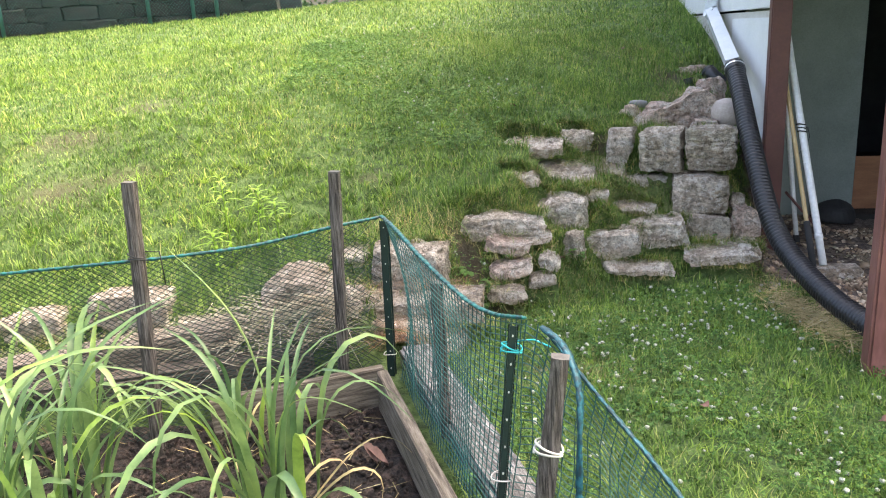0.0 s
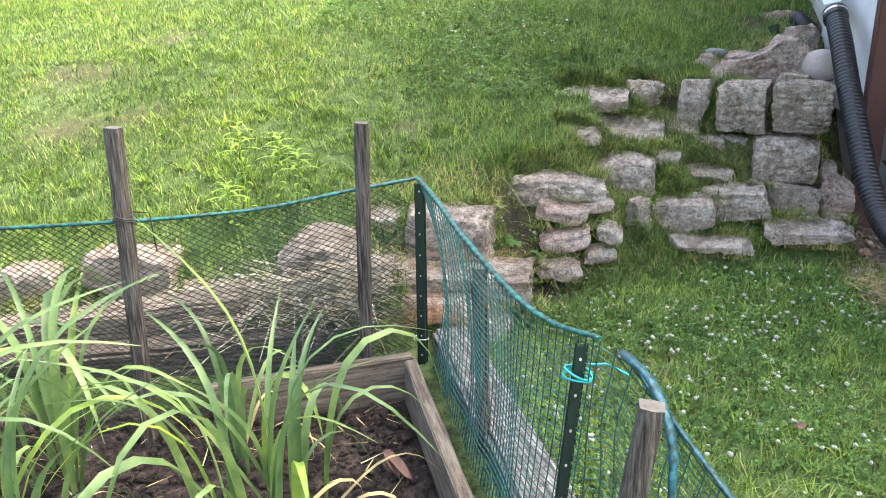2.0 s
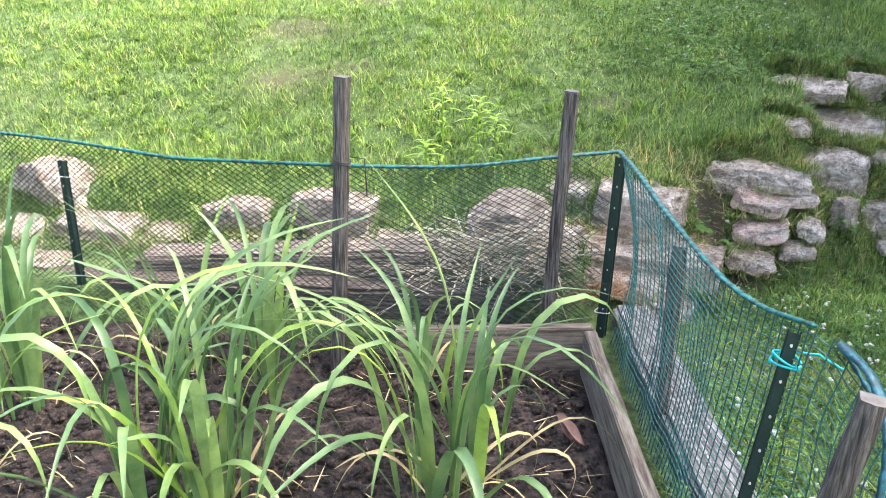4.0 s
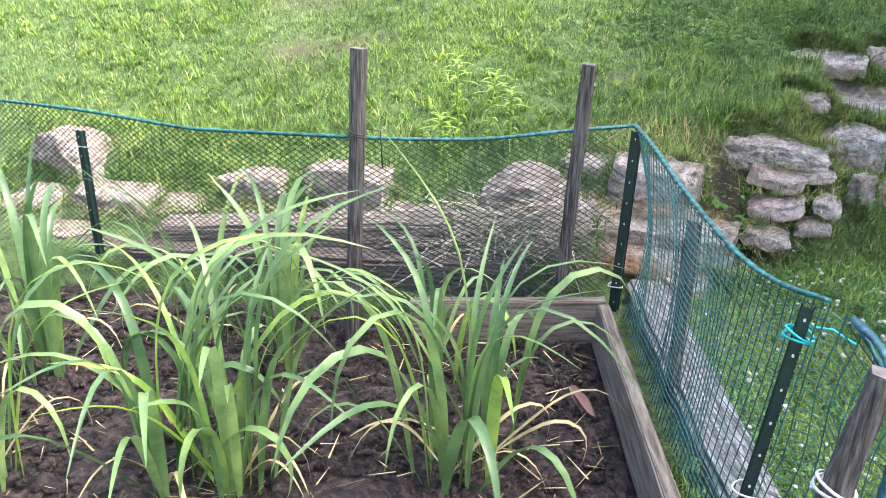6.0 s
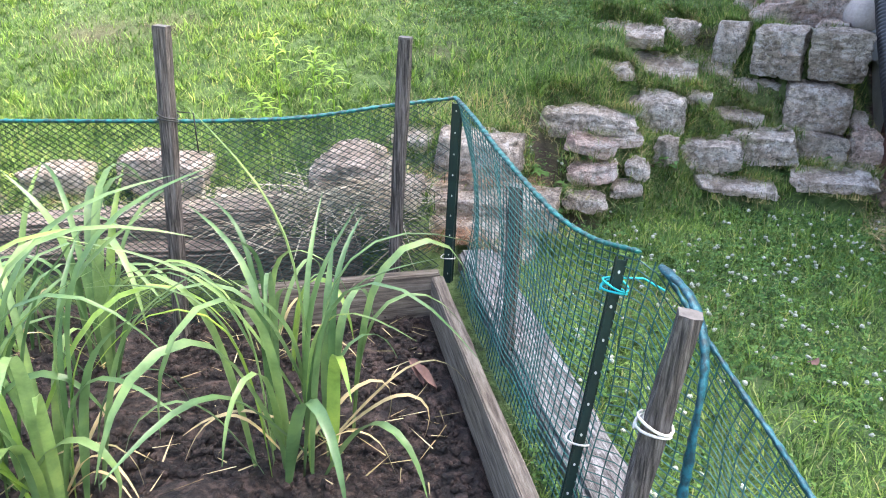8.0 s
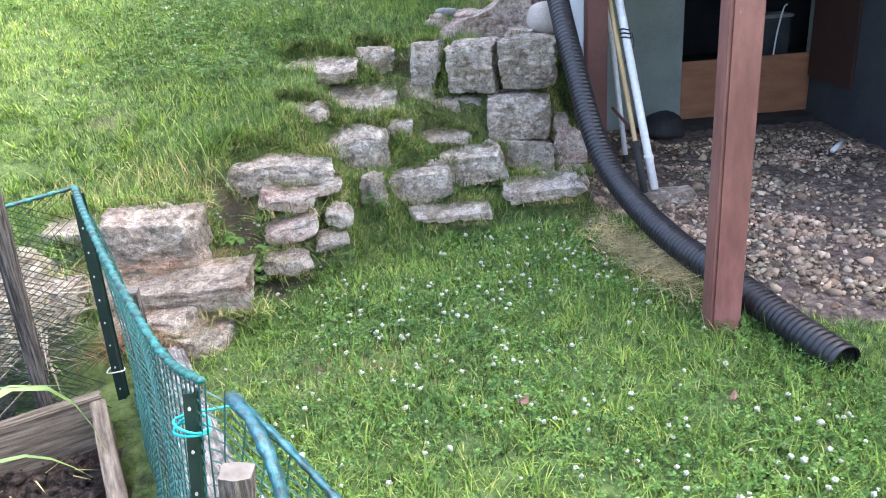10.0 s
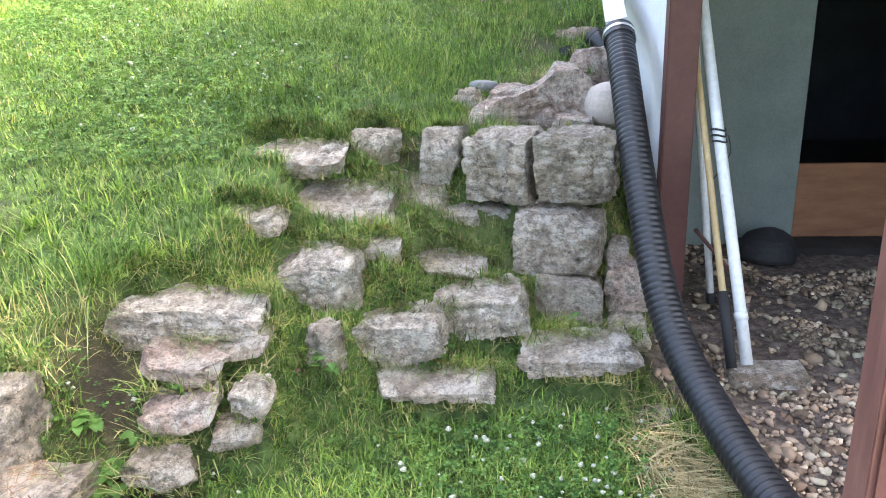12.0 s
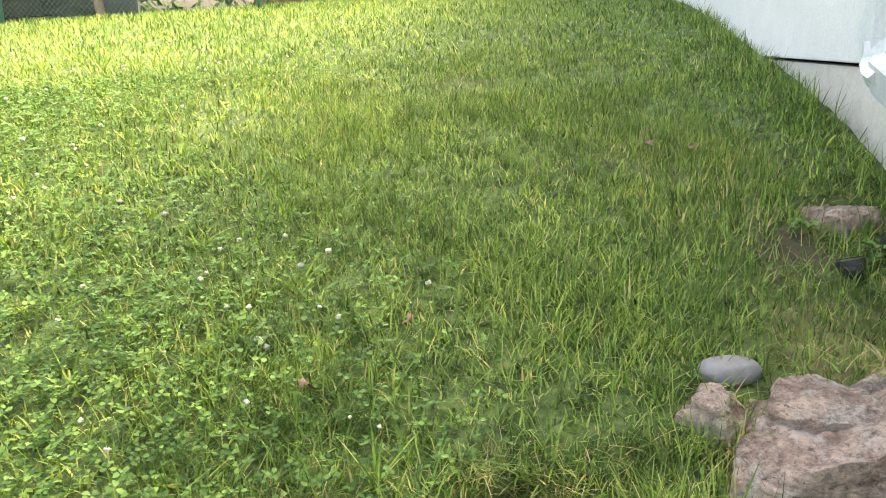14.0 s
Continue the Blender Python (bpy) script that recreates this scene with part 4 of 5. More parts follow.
# straw in the bed and the hay heap behind the netting
n = 360
b = np.stack([rg.uniform(-2.6, -0.25, n), rg.uniform(1.15, 2.6, n), np.full(n, 0.016)], -1)
b[:, 2] += 0.04 * b[:, 0]
b = b[b[:, 0] < -0.40 + 0.233 * (2.58 - b[:, 1])]
strips("straw", b, rg.uniform(0.03, 0.12, len(b)), rg.uniform(0.002, 0.006, len(b)), np.full(len(b), 1.45), np.zeros(len(b)), STRAW, "scattered dry straw on the soil", "straw")
n = 800
hx_, hy_ = np.minimum(rg.normal(-0.74, 0.22, n), -0.50), rg.normal(2.99, 0.09, n)
b = np.stack([hx_, hy_, 0.205 + 0.10 * np.exp(-((hx_ + 0.6) / 0.35) ** 2) * rg.uniform(0.4, 1, n) + 0.35 * (hy_ - 2.98)], -1)
strips("hay_heap", b, rg.uniform(0.10, 0.30, n), rg.uniform(0.004, 0.008, n), rg.uniform(1.2, 1.75, n), rg.uniform(0, 0.25, n), NEEDLES, "tangled dry brown hay heaped behind the netting", "hay")
n = 1100
b = np.stack([rg.uniform(-3.4, -0.7, n), rg.uniform(2.93, 3.30, n), np.zeros(n)], -1)
b[:, 2] = 0.012 + np.maximum(ground_z(b[:, 0], b[:, 1]), np.where(b[:, 1] < 3.08, 0.27 + 0.11 * (b[:, 0] + 0.96), -1))
strips("needle_litter", b, rg.uniform(0.05, 0.14, n), rg.uniform(0.002, 0.004, n), rg.uniform(1.2, 1.8, n), rg.uniform(0, 0.2, n), NEEDLES, "dry stalk litter on the timbers", "litter")
n = 260
b = np.stack([rg.uniform(-0.55, 0.08, n), rg.normal(3.27, 0.05, n), np.full(n, 0.292)], -1)
strips("pine_needles", b, rg.uniform(0.04, 0.11, n), rg.uniform(0.0015, 0.003, n), np.full(n, 1.5), np.zeros(n), RUST_NEEDLES, "brown pine needles on the ledge stone", "needles")

n = 900
b = np.stack([rg.normal(-0.27, 0.085, n), rg.normal(3.11, 0.055, n), np.zeros(n)], -1)
b[:, 2] = 0.10 + 0.075 * np.exp(-((b[:, 0] + 0.27) / 0.10) ** 2) * rg.uniform(0.4, 1, n)
strips("pine_needles", b, rg.uniform(0.05, 0.13, n), rg.uniform(0.0018, 0.0032, n), rg.uniform(1.0, 1.9, n), rg.uniform(0, 0.3, n), RUST_NEEDLES, "reddish brown pine needles heaped below the ledge stone", "needles")

leaf = empty("dead_leaf", (0, 0, 0), "curled reddish brown dead leaf on the soil", "leaf")
for k, (ox, oy, ang) in enumerate(((-0.345, 2.235, -0.9), (-0.37, 2.26, -1.15))):
    v, f = [], []
    for i in range(7):
        u = i / 6
        w = 0.016 * math.sin(math.pi * min(u * 0.9 + 0.08, 1))
        c = Vector((ox + math.cos(ang) * (u - 0.5) * 0.13, oy + math.sin(ang) * (u - 0.5) * 0.13, 0.016 + 0.012 * math.sin(u * 5)))
        s = Vector((-math.sin(ang), math.cos(ang), 0))
        v += [c - s * w + Vector((0, 0, 0.012)), c, c + s * w + Vector((0, 0, 0.012))]
    for i in range(6):
        a = i * 3
        f += [(a, a + 1, a + 4, a + 3), (a + 1, a + 2, a + 5, a + 4)]
    part("leaf_half", mesh_from("leaf_half", v, f, True), DEAD_LEAF, leaf)


# ---- fence ----
def stake(name, top, foot, w, label, mat=STAKE, sawn=False):
    e = empty(name, (0, 0, 0), label, "stake", "wooden stakes")
    a, b = Vector(foot), Vector(top)
    v, f = [], []
    ax = (b - a).normalized()
    s = ax.cross(Vector((0.200, 1.000, 0.009))).normalized()
    o = s.cross(ax)
    rows = 22
    for i in range(rows):
        u = i / (rows - 1)
        c = a.lerp(b, u)
        for k, (p, q) in enumerate(((-1, -0.8), (0, -1), (1, -0.75), (1, 0.8), (0, 0.9), (-1, 0.75))):
            jit = noise.noise(Vector((u * 6 + k * 9, b.x * 5, k))) * 0.004 + noise.noise(Vector((u * 25, k * 7, b.x))) * 0.0015
            v.append(c + s * (p * w / 2 + jit) + o * (q * w / 2 + jit))
    for i in range(rows - 1):
        for k in range(6):
            f.append((i * 6 + k, i * 6 + (k + 1) % 6, i * 6 + 6 + (k + 1) % 6, i * 6 + 6 + k))
    f.append((5, 4, 3, 2, 1, 0))
    part("shaft", mesh_from("shaft", v, f), mat, e)
    top_ring = [q + ax * 0.0012 for q in v[-6:]]
    part("end_grain", mesh_from("end_grain", [q - ax * 0.004 for q in v[-6:]] + top_ring, [(6, 7, 8, 9, 10, 11)] + [(k, (k + 1) % 6, 6 + (k + 1) % 6, 6 + k) for k in range(6)]), STAKE_END, e, "pale sawn end")
    return e


def loops(parent, name, c, ax, r, turns, mat, thick=0.0022, pitch=0.006, tail=None):
    ax = ax.normalized()
    s = ax.cross(Vector((-0.005, 1.000, 0.100))).normalized()
    o = s.cross(ax)
    pts = [c + s * r * math.cos(t) + o * r * math.sin(t) + ax * (pitch * t / 6.28 + 0.004 * math.sin(t * 1.7)) for t in np.linspace(0, 6.28 * turns, int(16 * turns))]
    if tail:
        pts += [pts[-1] + Vector(q) for q in tail]
    return part(name, tube(name, pts, thick, 6), mat, parent)


stA = stake("wooden_stake", (-1.140, 2.521, 0.974), (-1.182, 2.500, -0.104), 0.042, "grey weathered wooden stake tied to the netting")
loops(stA, "wire_tie", Vector((-1.151, 2.515, 0.694)), Vector((0.08, 0, 1)), 0.031, 2.5, WIRE_DARK, 0.0022, 0.012, [(0.05, -0.01, 0.0), (0.055, -0.01, -0.12)])
stake("wooden_stake", (-0.454, 2.723, 0.936), (-0.497, 2.750, -0.073), 0.040, "grey weathered wooden stake leaning behind the netting")
stC = stake("wooden_stake", (0.140, 1.397, 0.711), (0.047, 1.390, -0.048), 0.042, "grey weathered wooden stake with a pale sawn top")
loops(stC, "string_tie", Vector((0.107, 1.394, 0.475)), Vector((0.18, 0, 1)), 0.033, 2.2, TWINE, 0.0028, 0.012, [(-0.01, -0.02, -0.01)])
stake("wooden_stake", (-0.105, 2.293, 0.614), (-0.098, 2.290, -0.054), 0.038, "short grey wooden stake behind the side netting")


def metal_post(top, foot, label, slim=1.0):
    """A U-shaped steel post with a row of holes."""
    e = empty("metal_post", (0, 0, 0), label, "fence post", "metal posts")
    a, b = Vector(foot), Vector(top)
    ax = (b - a).normalized()
    s = ax.cross(Vector((0.150, 1.000, 0.007))).normalized()
    o = s.cross(ax)
    prof = [(-0.019, 0.008), (-0.012, 0.008), (-0.010, -0.008), (0.010, -0.008), (0.012, 0.008), (0.019, 0.008), (0.019, 0.0055), (0.0145, 0.0055), (0.0125, -0.0105), (-0.0125, -0.0105), (-0.0145, 0.0055), (-0.019, 0.0055)]
    v = [a + s * p * slim + o * q for p, q in prof] + [b + s * p * slim + o * q for p, q in prof]
    m = len(prof)
    f = [(k, (k + 1) % m, m + (k + 1) % m, m + k) for k in range(m)] + [tuple(range(m))[::-1], tuple(range(m, 2 * m))]
    part("channel", mesh_from("channel", v, f), POST_GREEN, e)
    ln = (b - a).length
    for k in range(int(ln / 0.075)):
        c2 = b - ax * (0.025 + 0.075 * k)
        ring = [c2 + s * 0.0026 * math.cos(t) + ax * 0.0036 * math.sin(t) - o * 0.0112 for t in np.linspace(0, 6.28, 9)[:-1]]
        ring2 = [q - o * 0.0008 for q in ring]
        part("stud", mesh_from("stud", ring + ring2, [tuple(range(8, 16))] + [(i, (i + 1) % 8, 8 + (i + 1) % 8, 8 + i) for i in range(8)]), TWINE, e)
    return e


mp1 = metal_post((-0.289, 2.862, 0.703), (-0.302, 2.840, -0.064), "dark green steel fence post at the bed corner")
loops(mp1, "string_tie", Vector((-0.302, 2.845, 0.136)), Vector((0, 0, 1)), 0.026, 1.3, TWINE, 0.002)
mp2 = metal_post((0.069, 1.651, 0.694), (-0.010, 1.600, -0.050), "dark green steel fence post by the side netting", 0.66)
loops(mp2, "teal_tie", Vector((0.060, 1.645, 0.623)), Vector((0.15, 0, 1)), 0.027, 2.3, TWINE_TEAL, 0.0024, 0.010, [(0.05, -0.01, 0.005), (0.09, -0.03, -0.01)])
loops(mp2, "string_tie", Vector((0.019, 1.615, 0.281)), Vector((0.15, 0, 1)), 0.026, 1.3, TWINE, 0.0022)
mp3 = metal_post((-2.400, 2.757, 0.557), (-2.385, 2.740, -0.158), "dark green steel fence post in the back netting")
loops(mp3, "string_tie", Vector((-2.399, 2.755, 0.492)), Vector((0, 0, 1)), 0.026, 1.3, TWINE, 0.0022)


def along(points):
    p = np.array(points, float)
    s = np.concatenate([[0], np.cumsum(np.linalg.norm(np.diff(p[:, :2], axis=0), axis=1))])
    return lambda u: np.array([np.interp(u, s, p[:, k]) for k in range(p.shape[1])]), s[-1]


def net_strands(name, surf, lines, r, mat, parent):
    V, F = [], []
    for ln in lines:
        path = [Vector(surf(u, v)) for u, v in ln]
        vv, ff = tube_data(path, r, 3, False, len(V))
        V += vv
        F += ff
    return part(name, mesh_from(name, V, F), mat, parent)


# back netting: top x y z, foot x y z
back_fn, back_len = along([(-3.631, 2.980, 0.596, -3.597, 2.900, -0.143), (-2.432, 2.735, 0.645, -2.398, 2.715, -0.089), (-1.781, 2.600, 0.645, -1.780, 2.630, -0.041), (-1.162, 2.545, 0.683, -1.170, 2.545, -0.033),
                           (-0.832, 2.630, 0.678, -0.832, 2.650, 0.022), (-0.463, 2.760, 0.715, -0.474, 2.740, 0.079), (-0.295, 2.885, 0.712, -0.312, 2.800, 0.036)])


def back_surf(u, v):
    q = back_fn(u)
    w = 0.012 * math.sin(u * 5.1 + v * 3) + 0.006 * math.sin(u * 13 + v * 7)
    return (q[3] + (q[0] - q[3]) * v, q[4] + (q[1] - q[4]) * v + w * math.sin(v * math.pi), q[5] + (q[2] - q[5]) * v)


cell = 0.0245
rise = 0.62
lines = []
height = 0.70
run = height / rise
k0 = -run
while k0 < back_len:
    for sgn in (1, -1):
        pts = []
        for i in range(9):
            v = i / 8
            u = k0 + (run * v if sgn > 0 else run * (1 - v))
            if 0 <= u <= back_len:
                pts.append((u, v))
        if len(pts) > 1:
            lines.append(pts)
    k0 += cell / 0.75
netting = empty("garden_netting", (0, 0, 0), "dark green plastic netting along the back of the bed", "netting", "netting")
net_strands("mesh", back_surf, lines, 0.00135, NET_DARK, netting)


def hem(name, pts, w, mat, parent, r=0.009, lump=0.35):
    line = even(catmull(pts, 12), 0.006)
    rad = [r * (0.80 + lump * math.sin(i * 0.55) ** 2 + 0.25 * noise.noise(Vector((i * 0.13, w * 50, 0)))) for i in range(len(line))]
    return part(name, tube(name, line, rad, 8, True, True, 0.55), mat, parent)


hem("top_hem", [back_fn(u)[:3] + np.array([0, 0, 0.004]) for u in np.linspace(0, back_len, 14)], 0.02, HEM, netting, 0.0115)

# side netting, bunched into folds
side_fn, side_len = along([(-0.295, 2.885, 0.712, -0.271, 2.800, 0.008), (-0.233, 2.630, 0.715, -0.215, 2.550, -0.010), (-0.156, 2.363, 0.684, -0.165, 2.300, -0.007), (-0.039, 1.995, 0.654, -0.090, 2.000, -0.004),
                           (0.018, 1.816, 0.666, -0.040, 1.800, -0.002), (0.092, 1.620, 0.720, 0.010, 1.560, 0.000)])


def side_surf(u, v):
    q = side_fn(u)
    w = (0.014 * math.sin(u * 16 + 1.2 * v) + 0.004 * math.sin(u * 41 + 2 * v)) * math.sin(v * math.pi) * (1.0 if u < 0.55 else 0.5)
    bulge = 0.05 * math.sin(v * math.pi) * (1 - u / side_len)
    return (q[3] + (q[0] - q[3]) * v + w + bulge, q[4] + (q[1] - q[4]) * v + w * 0.3, q[5] + (q[2] - q[5]) * v)


lines = [[(u, v) for u in np.linspace(0, side_len, 70)] for v in np.linspace(0.02, 0.98, 36)]
lines += [[(u + 0.010 * math.sin(v * 3 + u * 9), v) for v in np.linspace(0, 1, 12)] for u in np.linspace(0.01, side_len - 0.02, 46)]
sidenet = empty("garden_netting", (0, 0, 0), "teal plastic netting sagging along the side of the bed", "netting", "netting")
net_strands("mesh", side_surf, lines, 0.0017, NET, sidenet)
hem("top_hem", [side_fn(u)[:3] + np.array([0, 0, 0.004]) for u in np.linspace(0, side_len, 9)], 0.02, HEM, sidenet, 0.0095)

# loose end of the netting past the last posts
END_TOP = [(0.092, 1.620, 0.720), (0.133, 1.600, 0.707), (0.197, 1.570, 0.620), (0.282, 1.500, 0.513), (0.356, 1.410, 0.427), (0.415, 1.330, 0.349), (0.458, 1.240, 0.271)]
end_fn, end_len = along([(a[0], a[1], a[2], b[0], b[1], b[2]) for a, b in zip(END_TOP, [(0.010, 1.560, 0.000), (0.059, 1.520, 0.023), (0.119, 1.460, 0.025), (0.189, 1.400, 0.029), (0.279, 1.320, 0.033), (0.369, 1.250, 0.037), (0.439, 1.190, 0.040)])])


def end_surf(u, v):
    q = end_fn(u)
    w = 0.012 * math.sin(u * 30 + 2 * v) * math.sin(v * math.pi)
    return (q[3] + (q[0] - q[3]) * v + w, q[4] + (q[1] - q[4]) * v + w, q[5] + (q[2] - q[5]) * v)


lines = [[(u, v + 0.008 * math.sin(u * 40 + v * 9)) for u in np.linspace(0, end_len, 40)] for v in np.linspace(0.02, 0.98, 34)]
lines += [[(u + 0.006 * math.sin(v * 14), v) for v in np.linspace(0, 1, 14)] for u in np.linspace(0.0, end_len, 19)]
endnet = empty("garden_netting", (0, 0, 0), "loose end of teal netting drooping onto the lawn", "netting", "netting")
net_strands("mesh", end_surf, lines, 0.0017, NET, endnet)
hem("top_hem", END_TOP[1:], 0.02, HEM_BLUE, endnet, 0.009)
hem("end_hem", [(0.133, 1.590, 0.707), (0.169, 1.500, 0.688), (0.188, 1.430, 0.609), (0.179, 1.390, 0.459), (0.177, 1.370, 0.288), (0.215, 1.360, 0.110), (0.297, 1.320, 0.064)], 0.02, HEM_BLUE, endnet, 0.0125, 0.15)


# ---- plants in the bed ----
def arch_leaf(base, heading, length, width, lift, bend, rgen):
    v, f = [], []
    seg = 13
    p = Vector(base)
    ang = lift
    d = Vector((math.cos(heading), math.sin(heading), 0))
    side = Vector((-d.y, d.x, 0))
    twist = rgen.uniform(-0.5, 0.5)
    for i in range(seg + 1):
        u = i / seg
        w = width * min(1, 0.40 + u * 2.2) * (1 - u ** 2.6) ** 0.9 / 2 + 0.0006
        nrm = (d * -math.cos(ang) + Vector((0, 0, math.sin(ang)))).normalized()
        sd = (side * math.cos(twist * u) + nrm * math.sin(twist * u)).normalized()
        v += [p - sd * w + nrm * w * 0.35, p.copy(), p + sd * w + nrm * w * 0.35]
        step = length / seg
        p = p + (d * math.sin(ang) + Vector((0, 0, math.cos(ang)))) * step
        p.z = max(p.z, -0.04)
        ang += bend * (0.12 + 2.9 * math.exp(-((u - 0.60) / 0.19) ** 2)) / seg
    for i in range(seg):
        a = i * 3
        f += [(a, a + 1, a + 4, a + 3), (a + 1, a + 2, a + 5, a + 4)]
    return mesh_from("leaf", v, f, True)


def clump(x, y, count, length, seed, spread=0.13, width=0.031, label="clump of broad arching green grass leaves in soil"):
    r = random.Random(seed)
    e = empty("lemongrass", (0, 0, 0), label, "plant", "bed plants")
    for k in range(count):
        h = r.uniform(0, 6.283)
        q = r.uniform(0, spread)
        ln = length * r.uniform(0.65, 1.25)
        part("leaf", arch_leaf((x + math.cos(h) * q, y + math.sin(h) * q, 0.04 * x - 0.01), h + r.uniform(-0.5, 0.5), ln, width * r.uniform(0.55, 1.12), r.uniform(0.0, 0.20) if k % 5 else r.uniform(0.25, 0.6), r.uniform(0.5, 2.9), r), BLADE_A, e)
    for k in range(3):
        h = r.uniform(0, 6.283)
        part("dry_leaf", arch_leaf((x, y, 0.04 * x), h, length * r.uniform(0.4, 0.7), width * 0.4, r.uniform(0.5, 0.9), r.uniform(1.5, 2.5), r), STRAW, e, "dry straw-coloured leaf")
    return e


for cx, cy, cnt, ln, sd, wd in ((-1.38, 1.66, 22, 0.86, 1, 0.033), (-1.19, 1.70, 22, 0.82, 12, 0.033), (-0.66, 1.86, 18, 0.82, 2, 0.034), (-0.58, 1.96, 11, 0.84, 19, 0.035), (-1.36, 2.30, 16, 0.76, 3, 0.033),
                                (-0.84, 2.36, 9, 0.64, 4, 0.026), (-2.12, 2.08, 20, 0.84, 5, 0.035), (-1.85, 1.55, 13, 0.86, 6, 0.035), (-1.68, 2.38, 10, 0.70, 7, 0.030)):
    clump(cx, cy, cnt, ln, sd, 0.10, wd)

# tall weeds behind the netting
def weed(x, y, h, seed):
    r = random.Random(seed)
    z = float(ground_z(x, y))
    e = empty("weed", (0, 0, 0), "tall yellow-green leafy weed on the lawn edge", "weed", "weeds")
    top = Vector((x + r.uniform(-0.03, 0.03), y + 0.02, z + h))
    part("stem", tube("stem", [Vector((x, y, z)).lerp(top, k / 5) for k in range(6)], [0.004, 0.004, 0.0035, 0.003, 0.0025, 0.002], 6), WEED, e)
    for k in range(26):
        u = (0.15 + 0.05 * k) if k < 12 else 0.72 + 0.28 * (k - 12) / 13
        p = Vector((x, y, z)).lerp(top, u)
        hd = k * 2.4
        ln = 0.05 if k < 12 else 0.115 - 0.05 * (k - 12) / 13
        v, f = [], []
        for i in range(5):
            s = i / 4
            w = 0.0085 * math.sin(math.pi * (s * 0.85 + 0.15))
            c = p + Vector((math.cos(hd) * ln * s, math.sin(hd) * ln * s, 0.045 * s - 0.05 * s * s))
            sd = Vector((-math.sin(hd), math.cos(hd), 0)) * w
            v += [c - sd, c + sd]
        f = [(2 * i, 2 * i + 1, 2 * i + 3, 2 * i + 2) for i in range(4)]
        part("leaf", mesh_from("leaf", v, f, True), WEED, e)


for wx, wy, wh, sd in ((-1.08, 3.62, 0.44, 1), (-0.96, 3.66, 0.36, 2), (-0.84, 3.62, 0.30, 3), (-1.14, 3.55, 0.22, 4)):
    weed(wx, wy, wh, sd)

# ---- far end of the lawn ----
far = empty("retaining_wall", (0, 0, 0), "low dark grey stone retaining wall at the lawn's far edge", "wall", kind="structure")
FY = 12.3
blk = [rock_mesh(0.52, 0.28, 0.20, 0.06, 300 + k, 7, 0.08, 5, (0.88, 0.98)) for k in range(6)]
for m_ in blk:
    m_.materials.append(DARK_STONE)
for row in range(3):
    for k in range(13):
        ob = new("stone", blk[(k * 5 + row * 3) % 6])
        ob.parent = far
        xx = -8.9 + k * 0.53 + 0.26 * (row % 2)
        ob.matrix_world = pose(xx, FY + 0.02 * row, float(upper(-5, FY)) + 0.05 + 0.205 * row, 0, 0, 0)
part("backing", box_mesh("backing", 7.2, 0.1, 0.7, 0.01, (-5.3, FY + 0.25, float(upper(-5, FY)) + 0.3)), DARK_WALL, far)
fence = empty("chain_link_fence", (0, 0, 0), "green chain-link fence with steel posts above the wall", "fence")
fz = float(upper(-5, FY))
for px in (-8.2, -6.05, -3.9, -3.25, -2.9, -0.4, 2.0):
    part("post", tube("post", [(px, FY - 0.2, fz - 0.1), (px, FY - 0.2, fz + 1.5)], 0.03, 10), WIRE_GREEN, fence)
V, F = [], []
for k in range(240):
    for sgn in (1, -1):
        x0 = -9.0 + k * 0.05
        a, b2 = Vector((x0, FY - 0.2, fz + 0.0)), Vector((x0 + sgn * 1.4, FY - 0.2, fz + 1.5))
        vv, ff = tube_data([a, b2], 0.0016, 3, False, len(V))
        V += vv
        F += ff
part("mesh", mesh_from("mesh", V, F), WIRE_GREEN, fence)
part("top_rail", tube("top_rail", [(-9, FY - 0.2, fz + 1.5), (4, FY - 0.2, fz + 1.5)], 0.02, 8), WIRE_GREEN, fence)
rr = np.random.default_rng(31)
n = 16000
hb = np.stack([rr.uniform(-12, 8, n), FY + 1.0 + rr.gamma(1.5, 0.9, n), fz + rr.uniform(0.1, 2.6, n)], -1)
thing("hedge", quick_mesh("hedge", *ribbons(hb, rr.uniform(0, 6.28, n), rr.uniform(0.08, 0.2, n), rr.uniform(0.05, 0.12, n), rr.uniform(0.3, 2.6, n), rr.uniform(-0.2, 0.4, n))), HEDGE, "dark green shrubs behind the far fence", "hedge", kind="stuff")
beam("far_kerb", (-0.8, 14.6, float(upper(0, 14.6)) + 0.06), (3.5, 15.0, float(upper(0, 15)) + 0.06), 0.2, 0.22, BROWN_PAINT, "low reddish edging at the far end of the lawn", "edging")

# ---- gravel under the porch ----
n = 30000
qx, qy = rg.uniform(1.8, 3.7, n), rg.uniform(1.6, 5.5, n)
ok = gravel_mask(qx, qy) & ~((qy > 4.9) & (qx > 2.7))
thin = rg.uniform(0, 1, n) < np.clip(0.30 + 0.5 * np.sin(qx * 3.1 + 1) * np.sin(qy * 2.3) + 0.35 * np.sin(qx * 11 + qy * 7), 0.10, 0.75)
ok &= thin
qx, qy = qx[ok], qy[ok]
scatter_lumps("gravel", np.stack([qx, qy, ground_z(qx, qy) + 0.006], -1), rg.gamma(2.2, 0.0032, len(qx)) + 0.0035, GRAVEL, "loose tan gravel stones under the porch", "gravel", 0.75, 1)
edge_y = np.array([3.2, 3.75])
